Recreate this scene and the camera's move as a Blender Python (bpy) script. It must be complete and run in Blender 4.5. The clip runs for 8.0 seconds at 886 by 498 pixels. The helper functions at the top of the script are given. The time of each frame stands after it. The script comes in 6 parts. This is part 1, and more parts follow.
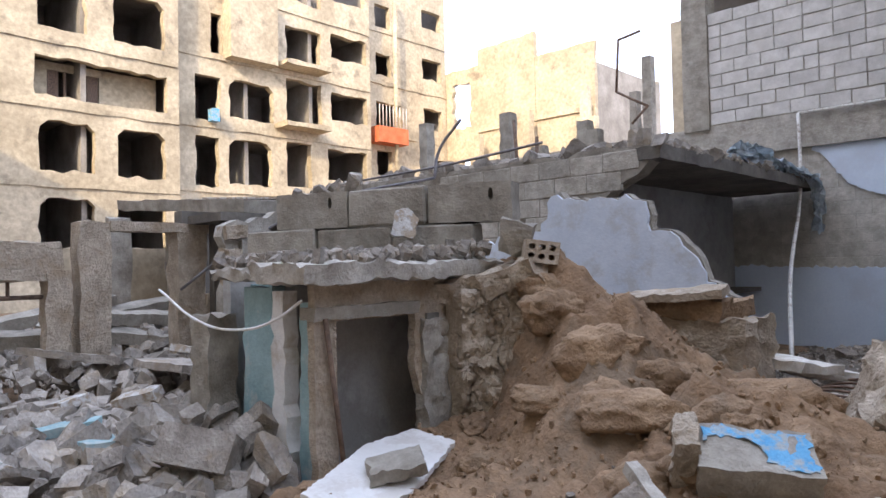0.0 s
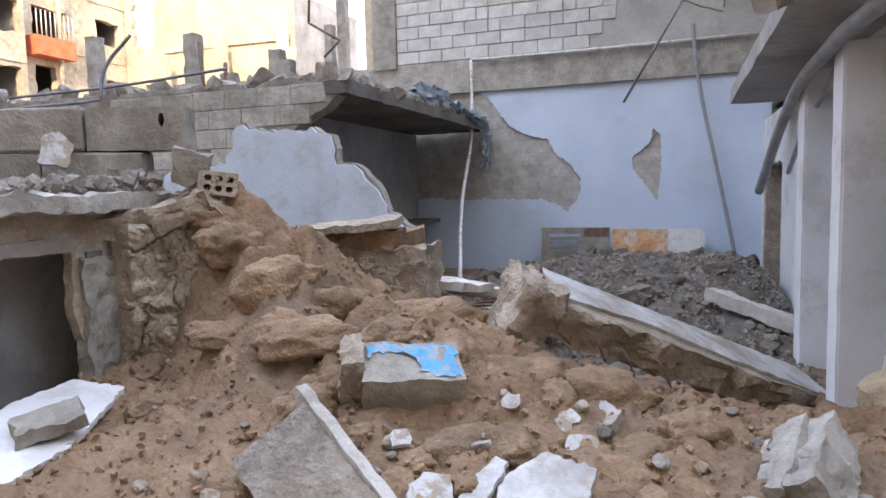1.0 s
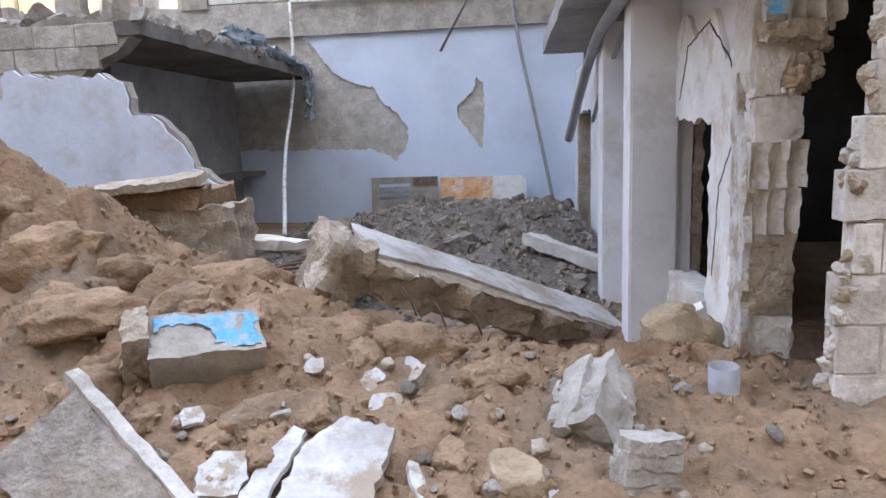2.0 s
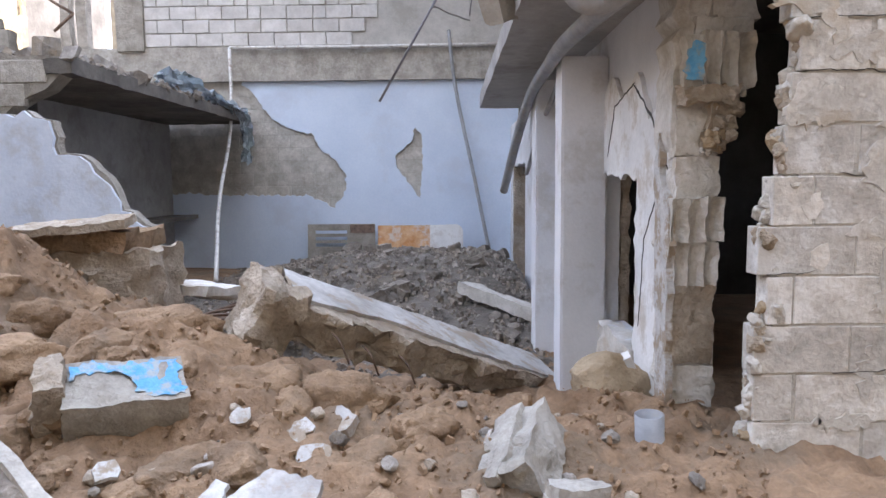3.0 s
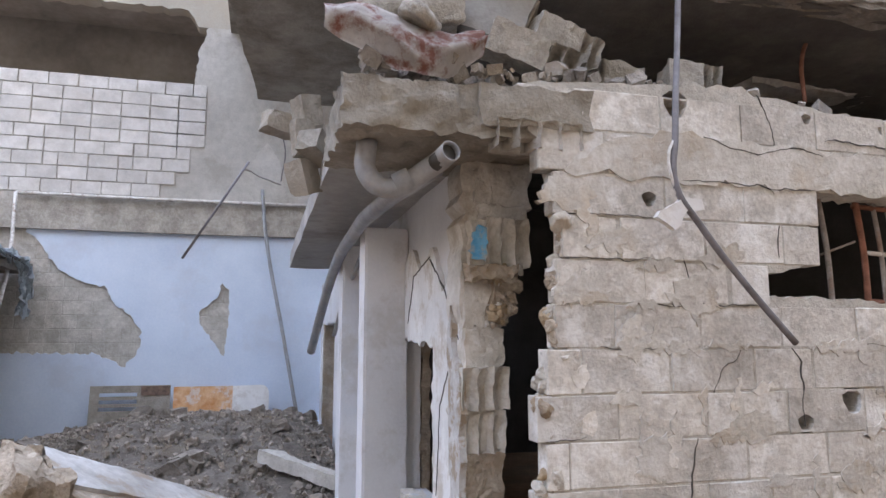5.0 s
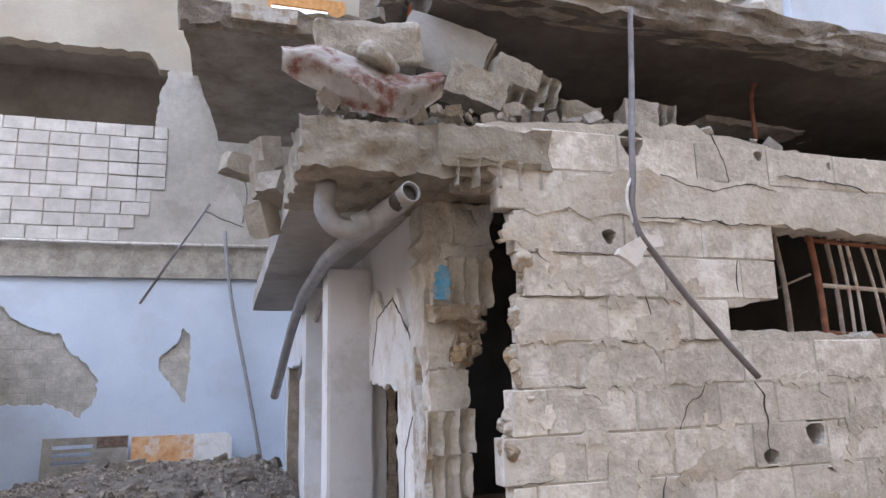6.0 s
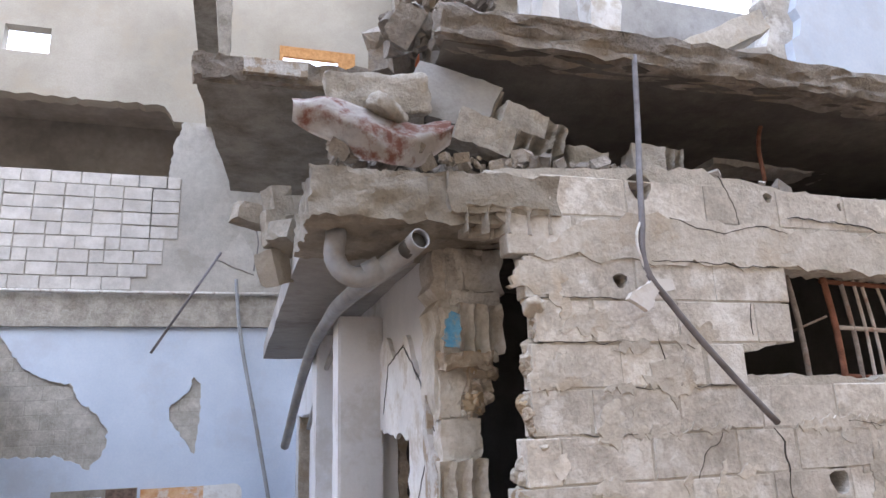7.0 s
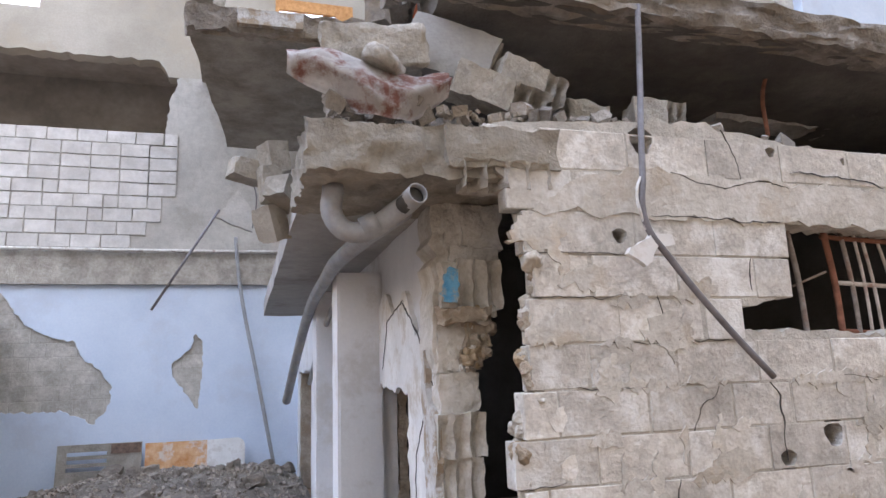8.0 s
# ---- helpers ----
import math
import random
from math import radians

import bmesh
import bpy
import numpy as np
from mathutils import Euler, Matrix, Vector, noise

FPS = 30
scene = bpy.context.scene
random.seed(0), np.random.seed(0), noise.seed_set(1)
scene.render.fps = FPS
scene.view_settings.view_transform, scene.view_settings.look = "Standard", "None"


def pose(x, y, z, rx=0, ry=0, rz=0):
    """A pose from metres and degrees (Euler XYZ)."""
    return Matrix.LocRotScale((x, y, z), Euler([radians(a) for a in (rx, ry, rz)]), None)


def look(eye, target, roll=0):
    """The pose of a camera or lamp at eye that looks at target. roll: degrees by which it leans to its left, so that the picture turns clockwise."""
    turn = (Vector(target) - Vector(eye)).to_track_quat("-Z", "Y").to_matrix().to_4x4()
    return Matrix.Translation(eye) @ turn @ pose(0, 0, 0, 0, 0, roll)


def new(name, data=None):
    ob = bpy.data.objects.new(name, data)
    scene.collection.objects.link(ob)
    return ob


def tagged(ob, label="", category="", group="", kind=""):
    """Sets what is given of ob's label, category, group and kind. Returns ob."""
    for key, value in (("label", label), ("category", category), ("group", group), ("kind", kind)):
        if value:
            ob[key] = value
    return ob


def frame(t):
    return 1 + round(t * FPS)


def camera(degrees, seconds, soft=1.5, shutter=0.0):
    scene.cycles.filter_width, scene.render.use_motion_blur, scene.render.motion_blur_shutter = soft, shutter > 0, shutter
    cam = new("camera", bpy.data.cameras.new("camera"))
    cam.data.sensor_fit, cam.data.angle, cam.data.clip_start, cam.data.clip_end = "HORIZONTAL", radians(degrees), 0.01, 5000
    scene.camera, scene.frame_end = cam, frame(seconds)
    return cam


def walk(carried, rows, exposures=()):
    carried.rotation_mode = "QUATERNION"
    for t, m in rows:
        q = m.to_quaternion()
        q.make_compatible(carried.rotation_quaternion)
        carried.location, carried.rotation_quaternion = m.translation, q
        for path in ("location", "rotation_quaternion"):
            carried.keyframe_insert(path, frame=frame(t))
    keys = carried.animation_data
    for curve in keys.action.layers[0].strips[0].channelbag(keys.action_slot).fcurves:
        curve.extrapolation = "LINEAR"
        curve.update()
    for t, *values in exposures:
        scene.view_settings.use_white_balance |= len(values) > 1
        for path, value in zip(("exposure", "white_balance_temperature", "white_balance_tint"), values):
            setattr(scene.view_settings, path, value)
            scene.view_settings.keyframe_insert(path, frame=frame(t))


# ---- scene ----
cam = camera(66.9, 8.0)
PATH = [
    (0, (1.27, -0.257, 1.409), (-0.131, 1.17, 1.455), -1.2),
    (0.5, (1.323, -0.235, 1.405), (0.212, 1.427, 1.363), -1.8),
    (1, (1.377, -0.197, 1.393), (0.709, 1.681, 1.225), -1.3),
    (1.5, (1.449, -0.129, 1.404), (1.113, 1.815, 1.076), -1.8),
    (2, (1.516, -0.061, 1.411), (1.304, 1.9, 1.079), -2.1),
    (2.2, (1.543, -0.039, 1.412), (1.386, 1.931, 1.103), -1.9),
    (3.3, (1.529, -0.085, 1.412), (1.524, 1.911, 1.274), -0.1),
    (3.5, (1.539, -0.089, 1.432), (1.553, 1.909, 1.345), -0.0),
    (3.6, (1.536, -0.099, 1.441), (1.575, 1.9, 1.387), -0.1),
    (4, (1.566, -0.107, 1.455), (1.749, 1.884, 1.5), 0.3),
    (4.5, (1.589, -0.112, 1.458), (1.96, 1.849, 1.586), 0.2),
    (5, (1.6, -0.128, 1.472), (2.111, 1.788, 1.735), 0.0),
    (5.2, (1.605, -0.125, 1.475), (2.162, 1.772, 1.773), -0.0),
    (6.5, (1.635, -0.107, 1.493), (2.238, 1.751, 1.924), -1.9),
    (7, (1.632, -0.11, 1.495), (2.198, 1.741, 1.999), -2.1),
    (7.5, (1.638, -0.104, 1.496), (2.2, 1.745, 2.013), -2.1),
    (8, (1.647, -0.09, 1.485), (2.216, 1.789, 1.869), -2.1),
]
walk(cam, [(t, look(eye, target, roll)) for t, eye, target, roll in PATH], [(0, 1.4), (0.5, 1.55), (1, 1.8), (2, 2.04), (5, 2.04), (6.5, 2.14), (8, 2.17)])

# ---- world and sun ----
SUN_EL, SUN_AZ = radians(27), math.atan2(-0.89, 0.45)
world = bpy.data.worlds.new("sky")
scene.world = world
world.use_nodes = True
wn = world.node_tree.nodes
sky = wn.new("ShaderNodeTexSky")
sky.sky_type = "NISHITA"
sky.sun_disc = False
sky.sun_elevation = SUN_EL
sky.sun_rotation = math.pi / 2 - SUN_AZ
sky.air_density, sky.dust_density = 1.0, 4.0
haze = wn.new("ShaderNodeMixRGB")
haze.inputs[0].default_value = 0.55
haze.inputs[2].default_value = (8.2, 9.2, 12.2, 1)
world.node_tree.links.new(sky.outputs[0], haze.inputs[1])
world.node_tree.links.new(haze.outputs[0], wn["Background"].inputs[0])
wn["Background"].inputs[1].default_value = 0.15
sun = new("sun", bpy.data.lights.new("sun", "SUN"))
sun.data.energy, sun.data.angle, sun.data.color = 2.0, radians(0.6), (1.0, 0.82, 0.58)
sun_from = Vector((math.cos(SUN_AZ) * math.cos(SUN_EL), math.sin(SUN_AZ) * math.cos(SUN_EL), math.sin(SUN_EL)))
sun.matrix_world = look(sun_from * 30, (0, 0, 0))


# ---- materials ----
def material(name, dark, light, scale=6.0, rough=0.9, bump=0.3, fine=60.0, stain=None, stain_scale=1.3, stain_amount=0.4, vary=0.0, metal=0.0, grit=0.0, stain_at=0.52, mottle=0.22):
    """Mottled surface: two scales of noise between two colours, optional stains, and per-piece variation."""
    m = bpy.data.materials.new(name)
    m.use_nodes = True
    n, l = m.node_tree.nodes, m.node_tree.links
    b = n["Principled BSDF"]
    b.inputs["Roughness"].default_value = rough
    b.inputs["Metallic"].default_value = metal
    b.inputs["Specular IOR Level"].default_value = 0.25
    co = n.new("ShaderNodeTexCoord")
    geo = n.new("ShaderNodeNewGeometry")
    big = n.new("ShaderNodeTexNoise")
    big.inputs["Scale"].default_value, big.inputs["Detail"].default_value, big.inputs["Roughness"].default_value = scale, 6, 0.55
    l.new(geo.outputs["Position"], big.inputs["Vector"])
    ramp = n.new("ShaderNodeValToRGB")
    ramp.color_ramp.elements[0].position, ramp.color_ramp.elements[1].position = 0.32, 0.68
    ramp.color_ramp.elements[0].color, ramp.color_ramp.elements[1].color = (*dark, 1), (*light, 1)
    l.new(big.outputs["Fac"], ramp.inputs[0])
    col = ramp.outputs[0]
    small = n.new("ShaderNodeTexNoise")
    small.inputs["Scale"].default_value, small.inputs["Detail"].default_value = fine, 5
    l.new(geo.outputs["Position"], small.inputs["Vector"])
    mid = n.new("ShaderNodeTexNoise")
    mid.inputs["Scale"].default_value, mid.inputs["Detail"].default_value, mid.inputs["Roughness"].default_value = scale * 3.7 + 4, 6, 0.62
    l.new(geo.outputs["Position"], mid.inputs["Vector"])
    soft_mix = n.new("ShaderNodeMixRGB")
    soft_mix.blend_type = "OVERLAY"
    soft_mix.inputs[0].default_value = mottle
    l.new(col, soft_mix.inputs[1])
    l.new(mid.outputs["Fac"], soft_mix.inputs[2])
    col = soft_mix.outputs[0]
    mul = n.new("ShaderNodeMixRGB")
    mul.blend_type = "OVERLAY"
    mul.inputs[0].default_value = 0.14 + grit * 0.75
    l.new(col, mul.inputs[1])
    l.new(small.outputs["Fac"], mul.inputs[2])
    col = mul.outputs[0]
    if stain:
        st = n.new("ShaderNodeTexNoise")
        st.inputs["Scale"].default_value, st.inputs["Detail"].default_value, st.inputs["Roughness"].default_value = stain_scale, 9, 0.7
        off = n.new("ShaderNodeVectorMath")
        off.inputs[1].default_value = (7.3, 3.1, 5.7)
        l.new(geo.outputs["Position"], off.inputs[0])
        l.new(off.outputs[0], st.inputs["Vector"])
        sr = n.new("ShaderNodeValToRGB")
        sr.color_ramp.elements[0].position, sr.color_ramp.elements[1].position = stain_at, stain_at + 0.1
        sr.color_ramp.elements[1].color = (stain_amount,) * 3 + (1,)
        l.new(st.outputs["Fac"], sr.inputs[0])
        mx = n.new("ShaderNodeMixRGB")
        mx.inputs[2].default_value = (*stain, 1)
        l.new(sr.outputs[0], mx.inputs[0])
        l.new(col, mx.inputs[1])
        col = mx.outputs[0]
    if vary:
        info = n.new("ShaderNodeObjectInfo")
        hsv = n.new("ShaderNodeHueSaturation")
        mr = n.new("ShaderNodeMapRange")
        mr.inputs[3].default_value, mr.inputs[4].default_value = 1 - vary, 1 + vary
        l.new(info.outputs["Random"], mr.inputs[0])
        isl = n.new("ShaderNodeMapRange")
        isl.inputs[3].default_value, isl.inputs[4].default_value = 1 - vary * 0.7, 1 + vary * 0.7
        l.new(geo.outputs["Random Per Island"], isl.inputs[0])
        both = n.new("ShaderNodeMath")
        both.operation = "MULTIPLY"
        l.new(mr.outputs[0], both.inputs[0])
        l.new(isl.outputs[0], both.inputs[1])
        l.new(both.outputs[0], hsv.inputs["Value"])
        l.new(col, hsv.inputs["Color"])
        col = hsv.outputs[0]
    l.new(col, b.inputs["Base Color"])
    if bump:
        add = n.new("ShaderNodeMath")
        add.operation = "MULTIPLY_ADD"
        add.inputs[1].default_value = 0.42
        l.new(small.outputs["Fac"], add.inputs[0])
        pile = n.new("ShaderNodeMath")
        l.new(big.outputs["Fac"], pile.inputs[0])
        l.new(mid.outputs["Fac"], pile.inputs[1])
        l.new(pile.outputs[0], add.inputs[2])
        bp = n.new("ShaderNodeBump")
        bp.inputs["Strength"].default_value, bp.inputs["Distance"].default_value = bump, 0.03
        l.new(add.outputs[0], bp.inputs["Height"])
        l.new(bp.outputs[0], b.inputs["Normal"])
    return m


M_EARTH = material("earth", (0.193, 0.123, 0.075), (0.335, 0.225, 0.14), 2.2, 1.0, 0.9, 45, (0.18, 0.14, 0.1), 1.1, 0.7, grit=0.25, mottle=0.45)
M_CLOD = material("dry_mud", (0.232, 0.152, 0.094), (0.378, 0.26, 0.163), 5, 1.0, 0.9, 50, (0.225, 0.17, 0.12), 4, 0.5, vary=0.12, grit=0.2, mottle=0.4)
M_CONC = material("concrete", (0.2, 0.178, 0.148), (0.37, 0.34, 0.292), 4, 0.95, 0.5, 70, (0.4, 0.365, 0.31), 2.5, 0.55, vary=0.12, grit=0.1, mottle=0.35)
# stained concrete, its base lowered to hold the shade of undersides and rooms
M_CONC_DARK = material("shade_dark_concrete", (0.105, 0.095, 0.084), (0.21, 0.193, 0.17), 2, 0.95, 0.4, 60, (0.1, 0.092, 0.084), 1.6, 0.6, mottle=0.35)
M_RUBBLE = material("rubble_concrete", (0.2, 0.175, 0.15), (0.4, 0.36, 0.315), 7, 0.95, 0.7, 60, (0.32, 0.255, 0.18), 3, 0.6, vary=0.28, grit=0.15, mottle=0.35)
M_GREYPILE = material("grey_gravel", (0.15, 0.128, 0.106), (0.31, 0.27, 0.228), 6, 1.0, 0.9, 55, (0.27, 0.22, 0.165), 2.0, 0.6, vary=0.32, grit=0.25, mottle=0.4)
M_BLUEWALL = material("pale_blue_limewash", (0.53, 0.605, 0.715), (0.63, 0.705, 0.81), 1.1, 0.9, 0.08, 30, (0.5, 0.535, 0.61), 0.8, 0.5, mottle=0.08)
M_OLDWHITE = material("old_white_plaster", (0.6, 0.595, 0.58), (0.8, 0.79, 0.77), 2.5, 0.9, 0.25, 40, (0.46, 0.40, 0.32), 3.6, 0.7, mottle=0.2)
M_GREYPLAST = material("grey_plaster", (0.31, 0.30, 0.285), (0.43, 0.42, 0.4), 1.6, 0.92, 0.2, 50, (0.23, 0.215, 0.195), 1.6, 0.6)
M_LIGHTPLAST = material("pale_grey_plaster", (0.60, 0.605, 0.62), (0.73, 0.73, 0.735), 1.5, 0.9, 0.12, 50, (0.44, 0.41, 0.36), 1.9, 0.5, mottle=0.12)
M_WHITEBLOCK = material("pale_new_block", (0.47, 0.45, 0.42), (0.63, 0.605, 0.57), 5, 0.95, 0.3, 90, (0.43, 0.40, 0.355), 3, 0.35, vary=0.08)
M_BLOCK = material("old_block", (0.41, 0.382, 0.34), (0.62, 0.588, 0.535), 4.2, 0.95, 0.35, 60, (0.74, 0.73, 0.7), 4.2, 0.8, vary=0.14, grit=0.14, mottle=0.5, stain_at=0.52)
M_PILLAR = material("pillar_block", (0.46, 0.43, 0.375), (0.66, 0.63, 0.58), 5, 0.95, 0.55, 60, (0.40, 0.34, 0.26), 5, 0.6, grit=0.15, mottle=0.35)
M_GREYBLUE = material("dirty_blue_plaster", (0.49, 0.54, 0.62), (0.61, 0.655, 0.725), 1.6, 0.9, 0.15, 40, (0.4, 0.39, 0.38), 2.4, 0.5, mottle=0.15)
M_SMEAR = material("cement_smear", (0.46, 0.43, 0.375), (0.64, 0.61, 0.56), 4, 0.95, 0.35, 60, (0.47, 0.40, 0.31), 4, 0.7, vary=0.14, grit=0.1, mottle=0.35)
M_CAKED = material("earth_caked_concrete", (0.33, 0.272, 0.208), (0.52, 0.445, 0.357), 6, 1.0, 0.9, 55, (0.36, 0.275, 0.19), 3, 0.7, grit=0.2, mottle=0.35)
M_MORTAR = material("mortar", (0.37, 0.345, 0.3), (0.53, 0.505, 0.455), 6, 1.0, 0.4, 80, (0.32, 0.29, 0.25), 2.5, 0.5, vary=0.08, mottle=0.3)
# dark blotches paint both stains and the shaded hollows of shell pocks
M_FARWALL = material("sunlit_render", (0.35, 0.29, 0.205), (0.55, 0.465, 0.34), 0.5, 0.95, 0.4, 5, (0.2, 0.165, 0.125), 0.9, 0.75, grit=0.25, mottle=0.45, stain_at=0.57)
# room plaster coloured dim, so its base carries some indoor shade
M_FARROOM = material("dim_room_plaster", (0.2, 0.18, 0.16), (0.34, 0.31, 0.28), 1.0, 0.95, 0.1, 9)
M_TEAL = material("teal_limewash", (0.20, 0.32, 0.34), (0.33, 0.46, 0.48), 3, 0.9, 0.3, 50, (0.5, 0.5, 0.46), 3, 0.6)
M_PVC = material("grey_pvc", (0.25, 0.26, 0.275), (0.36, 0.37, 0.385), 6, 0.5, 0.05, 40, (0.33, 0.3, 0.26), 4, 0.6)
M_PIPEWHITE = material("white_painted_pipe", (0.5, 0.48, 0.45), (0.68, 0.66, 0.62), 12, 0.5, 0.1, 60, (0.25, 0.17, 0.12), 9, 0.7)
M_IRON = material("rusty_iron", (0.10, 0.07, 0.055), (0.22, 0.15, 0.11), 20, 0.8, 0.2, 90)
M_BARS = material("worn_painted_iron", (0.42, 0.37, 0.33), (0.6, 0.55, 0.5), 20, 0.6, 0.1, 90, (0.3, 0.14, 0.1), 8, 0.6)
M_WOODGREY = material("weathered_grey_iron", (0.2, 0.17, 0.15), (0.36, 0.32, 0.29), 20, 0.8, 0.2, 90, (0.24, 0.14, 0.1), 9, 0.6)
M_RUSTY = material("white_enamel_with_rust", (0.42, 0.38, 0.34), (0.62, 0.58, 0.54), 6, 0.55, 0.1, 50, (0.23, 0.09, 0.06), 5.5, 0.95, stain_at=0.47)
M_ORANGE = material("orange_rust_paint", (0.55, 0.25, 0.09), (0.74, 0.5, 0.3), 7, 0.8, 0.2, 60, (0.7, 0.66, 0.6), 5, 0.8)
M_WHITE = material("chalk_white_plaster", (0.42, 0.405, 0.38), (0.6, 0.59, 0.57), 7, 0.85, 0.4, 60, (0.33, 0.26, 0.185), 12, 0.9, stain_at=0.46)
M_BLUEPAINT = material("bright_blue_paint", (0.09, 0.31, 0.54), (0.17, 0.41, 0.62), 16, 0.8, 0.3, 70, (0.36, 0.38, 0.37), 11, 0.95, stain_at=0.47)
M_CABLE = material("grey_cable", (0.14, 0.13, 0.135), (0.22, 0.21, 0.22), 10, 0.6, 0.05, 60)
M_TARP = material("blue_grey_tarp", (0.36, 0.42, 0.46), (0.62, 0.68, 0.72), 9, 0.7, 0.3, 50, (0.62, 0.64, 0.62), 8, 0.6)
M_WOOD = material("orange_wood", (0.42, 0.2, 0.07), (0.62, 0.34, 0.14), 12, 0.7, 0.1, 60)
M_ORANGEPANEL = material("faded_red_sheet", (0.5, 0.12, 0.05), (0.62, 0.19, 0.09), 2, 0.7, 0.05, 20)
M_RENDER = material("pale_cement_render", (0.41, 0.39, 0.355), (0.54, 0.52, 0.475), 1.4, 0.92, 0.25, 50, (0.34, 0.31, 0.265), 1.7, 0.55, mottle=0.25)
M_CREAM = material("cream_wall_paint", (0.33, 0.30, 0.25), (0.43, 0.40, 0.342), 0.9, 0.9, 0.08, 40, (0.38, 0.33, 0.255), 1.2, 0.5, mottle=0.1)
M_STONE = material("yellow_limestone", (0.34, 0.26, 0.17), (0.48, 0.38, 0.26), 9, 0.95, 0.6, 60, (0.3, 0.22, 0.14), 7, 0.4)
M_ENAMEL = material("white_enamel", (0.68, 0.67, 0.65), (0.8, 0.79, 0.77), 4, 0.45, 0.05, 40, (0.5, 0.45, 0.4), 5, 0.5)
M_REDRUST = material("red_rust", (0.16, 0.07, 0.045), (0.29, 0.13, 0.085), 14, 0.8, 0.2, 80)
M_LINTEL = material("weathered_lintel_concrete", (0.285, 0.26, 0.222), (0.45, 0.42, 0.37), 5, 0.95, 0.5, 70, (0.52, 0.49, 0.44), 4, 0.6, vary=0.1, grit=0.15, mottle=0.4)
M_WORN = material("worn_dirty_whitewash", (0.36, 0.34, 0.315), (0.59, 0.58, 0.56), 3.5, 0.95, 0.4, 50, (0.33, 0.26, 0.185), 4.5, 0.8, mottle=0.4, stain_at=0.5)
# near-black colour standing in for shade: closed room, cracks, pipe mouth
M_SHADE = material("painted_shade", (0.06, 0.055, 0.05), (0.1, 0.095, 0.088), 2, 1.0, 0.1, 30)


# ---- building kit ----
def part(name, bm, mat, parent=None, label="", smooth=False):
    me = bpy.data.meshes.new(name)
    bmesh.ops.recalc_face_normals(bm, faces=bm.faces)
    bm.to_mesh(me)
    bm.free()
    me.materials.append(mat)
    if smooth:
        me.polygons.foreach_set("use_smooth", [True] * len(me.polygons))
    else:
        me.set_sharp_from_angle(angle=radians(33))
    ob = new(name, me)
    if parent is not None:
        ob.parent = parent
    if label:
        ob["label"] = label
    return ob


def thing(name, label, category, group="", at=None, kind=""):
    e = new(name)
    e.empty_display_size = 0.05
    if at is not None:
        e.matrix_world = at
    return tagged(e, label, category, group, kind)


def single(name, bm, mat, label, category, group="", kind="", smooth=False):
    return tagged(part(name, bm, mat, None, "", smooth), label, category, group, kind)


def box(bm, x0, y0, z0, x1, y1, z1, m=None, bevel=0.0):
    vs = [bm.verts.new(Vector(p)) for p in ((x0, y0, z0), (x1, y0, z0), (x1, y1, z0), (x0, y1, z0), (x0, y0, z1), (x1, y0, z1), (x1, y1, z1), (x0, y1, z1))]
    fs = [bm.faces.new([vs[i] for i in f]) for f in ((3, 2, 1, 0), (4, 5, 6, 7), (0, 1, 5, 4), (1, 2, 6, 5), (2, 3, 7, 6), (3, 0, 4, 7))]
    if bevel:
        es = list({e for f in fs for e in f.edges})
        got = bmesh.ops.bevel(bm, geom=es, offset=bevel, segments=1, affect="EDGES")
    if m is not None:
        bmesh.ops.transform(bm, matrix=m, verts=[v for v in vs if v.is_valid] if not bevel else bm.verts)
    return vs


def fbm(p, octaves=4):
    return noise.fractal(Vector(p), 1.0, 2.0, octaves)


def rough(bm, cut=0.12, amount=0.02, freq=6.0, seed=0.0):
    """Splits the long edges and shakes the surface, for broken concrete and earth."""
    for _ in range(5):
        es = [e for e in bm.edges if e.calc_length() > cut * 1.5]
        if not es or len(bm.verts) > 9000:
            break
        bmesh.ops.subdivide_edges(bm, edges=es, cuts=1, use_grid_fill=True)
        bmesh.ops.triangulate(bm, faces=[f for f in bm.faces if len(f.verts) > 4])
    off = Vector((seed * 3.7, seed * 1.9, seed * 5.3))
    for v in bm.verts:
        p = v.co * freq + off
        v.co += Vector((fbm(p), fbm(p + Vector((31, 7, 3))), fbm(p + Vector((5, 47, 11))))) * amount
        q = p * 4.3
        v.co += Vector((fbm(q), fbm(q + Vector((3, 17, 9))), fbm(q + Vector((15, 4, 21))))) * amount * 0.45
    for f in bm.faces:
        f.smooth = True
    return bm


def rough_box(x0, y0, z0, x1, y1, z1, cut=0.12, amount=0.02, freq=6.0, seed=0.0, m=None):
    bm = bmesh.new()
    box(bm, x0, y0, z0, x1, y1, z1)
    rough(bm, cut, amount, freq, seed)
    if m is not None:
        bmesh.ops.transform(bm, matrix=m, verts=bm.verts)
    return bm


def jag(poly, step=0.08, amount=0.03, seed=0.0, keep=()):
    """Breaks the straight sides of an outline into a ragged one; sides whose index is in keep stay straight."""
    out = []
    for i, (a, b) in enumerate(zip(poly, poly[1:] + poly[:1])):
        a2, b2 = Vector(a), Vector(b)
        n = max(1, int((b2 - a2).length / step))
        side = Vector((-(b2 - a2).y, (b2 - a2).x)).normalized()
        out.append(a2)
        for k in range(1, n):
            p = a2.lerp(b2, k / n)
            if i not in keep:
                p = p + side * amount * 1.6 * fbm((p.x / step * 0.83 + seed, p.y / step * 0.83, seed), 4) * 1.1
            out.append(p)
    return out


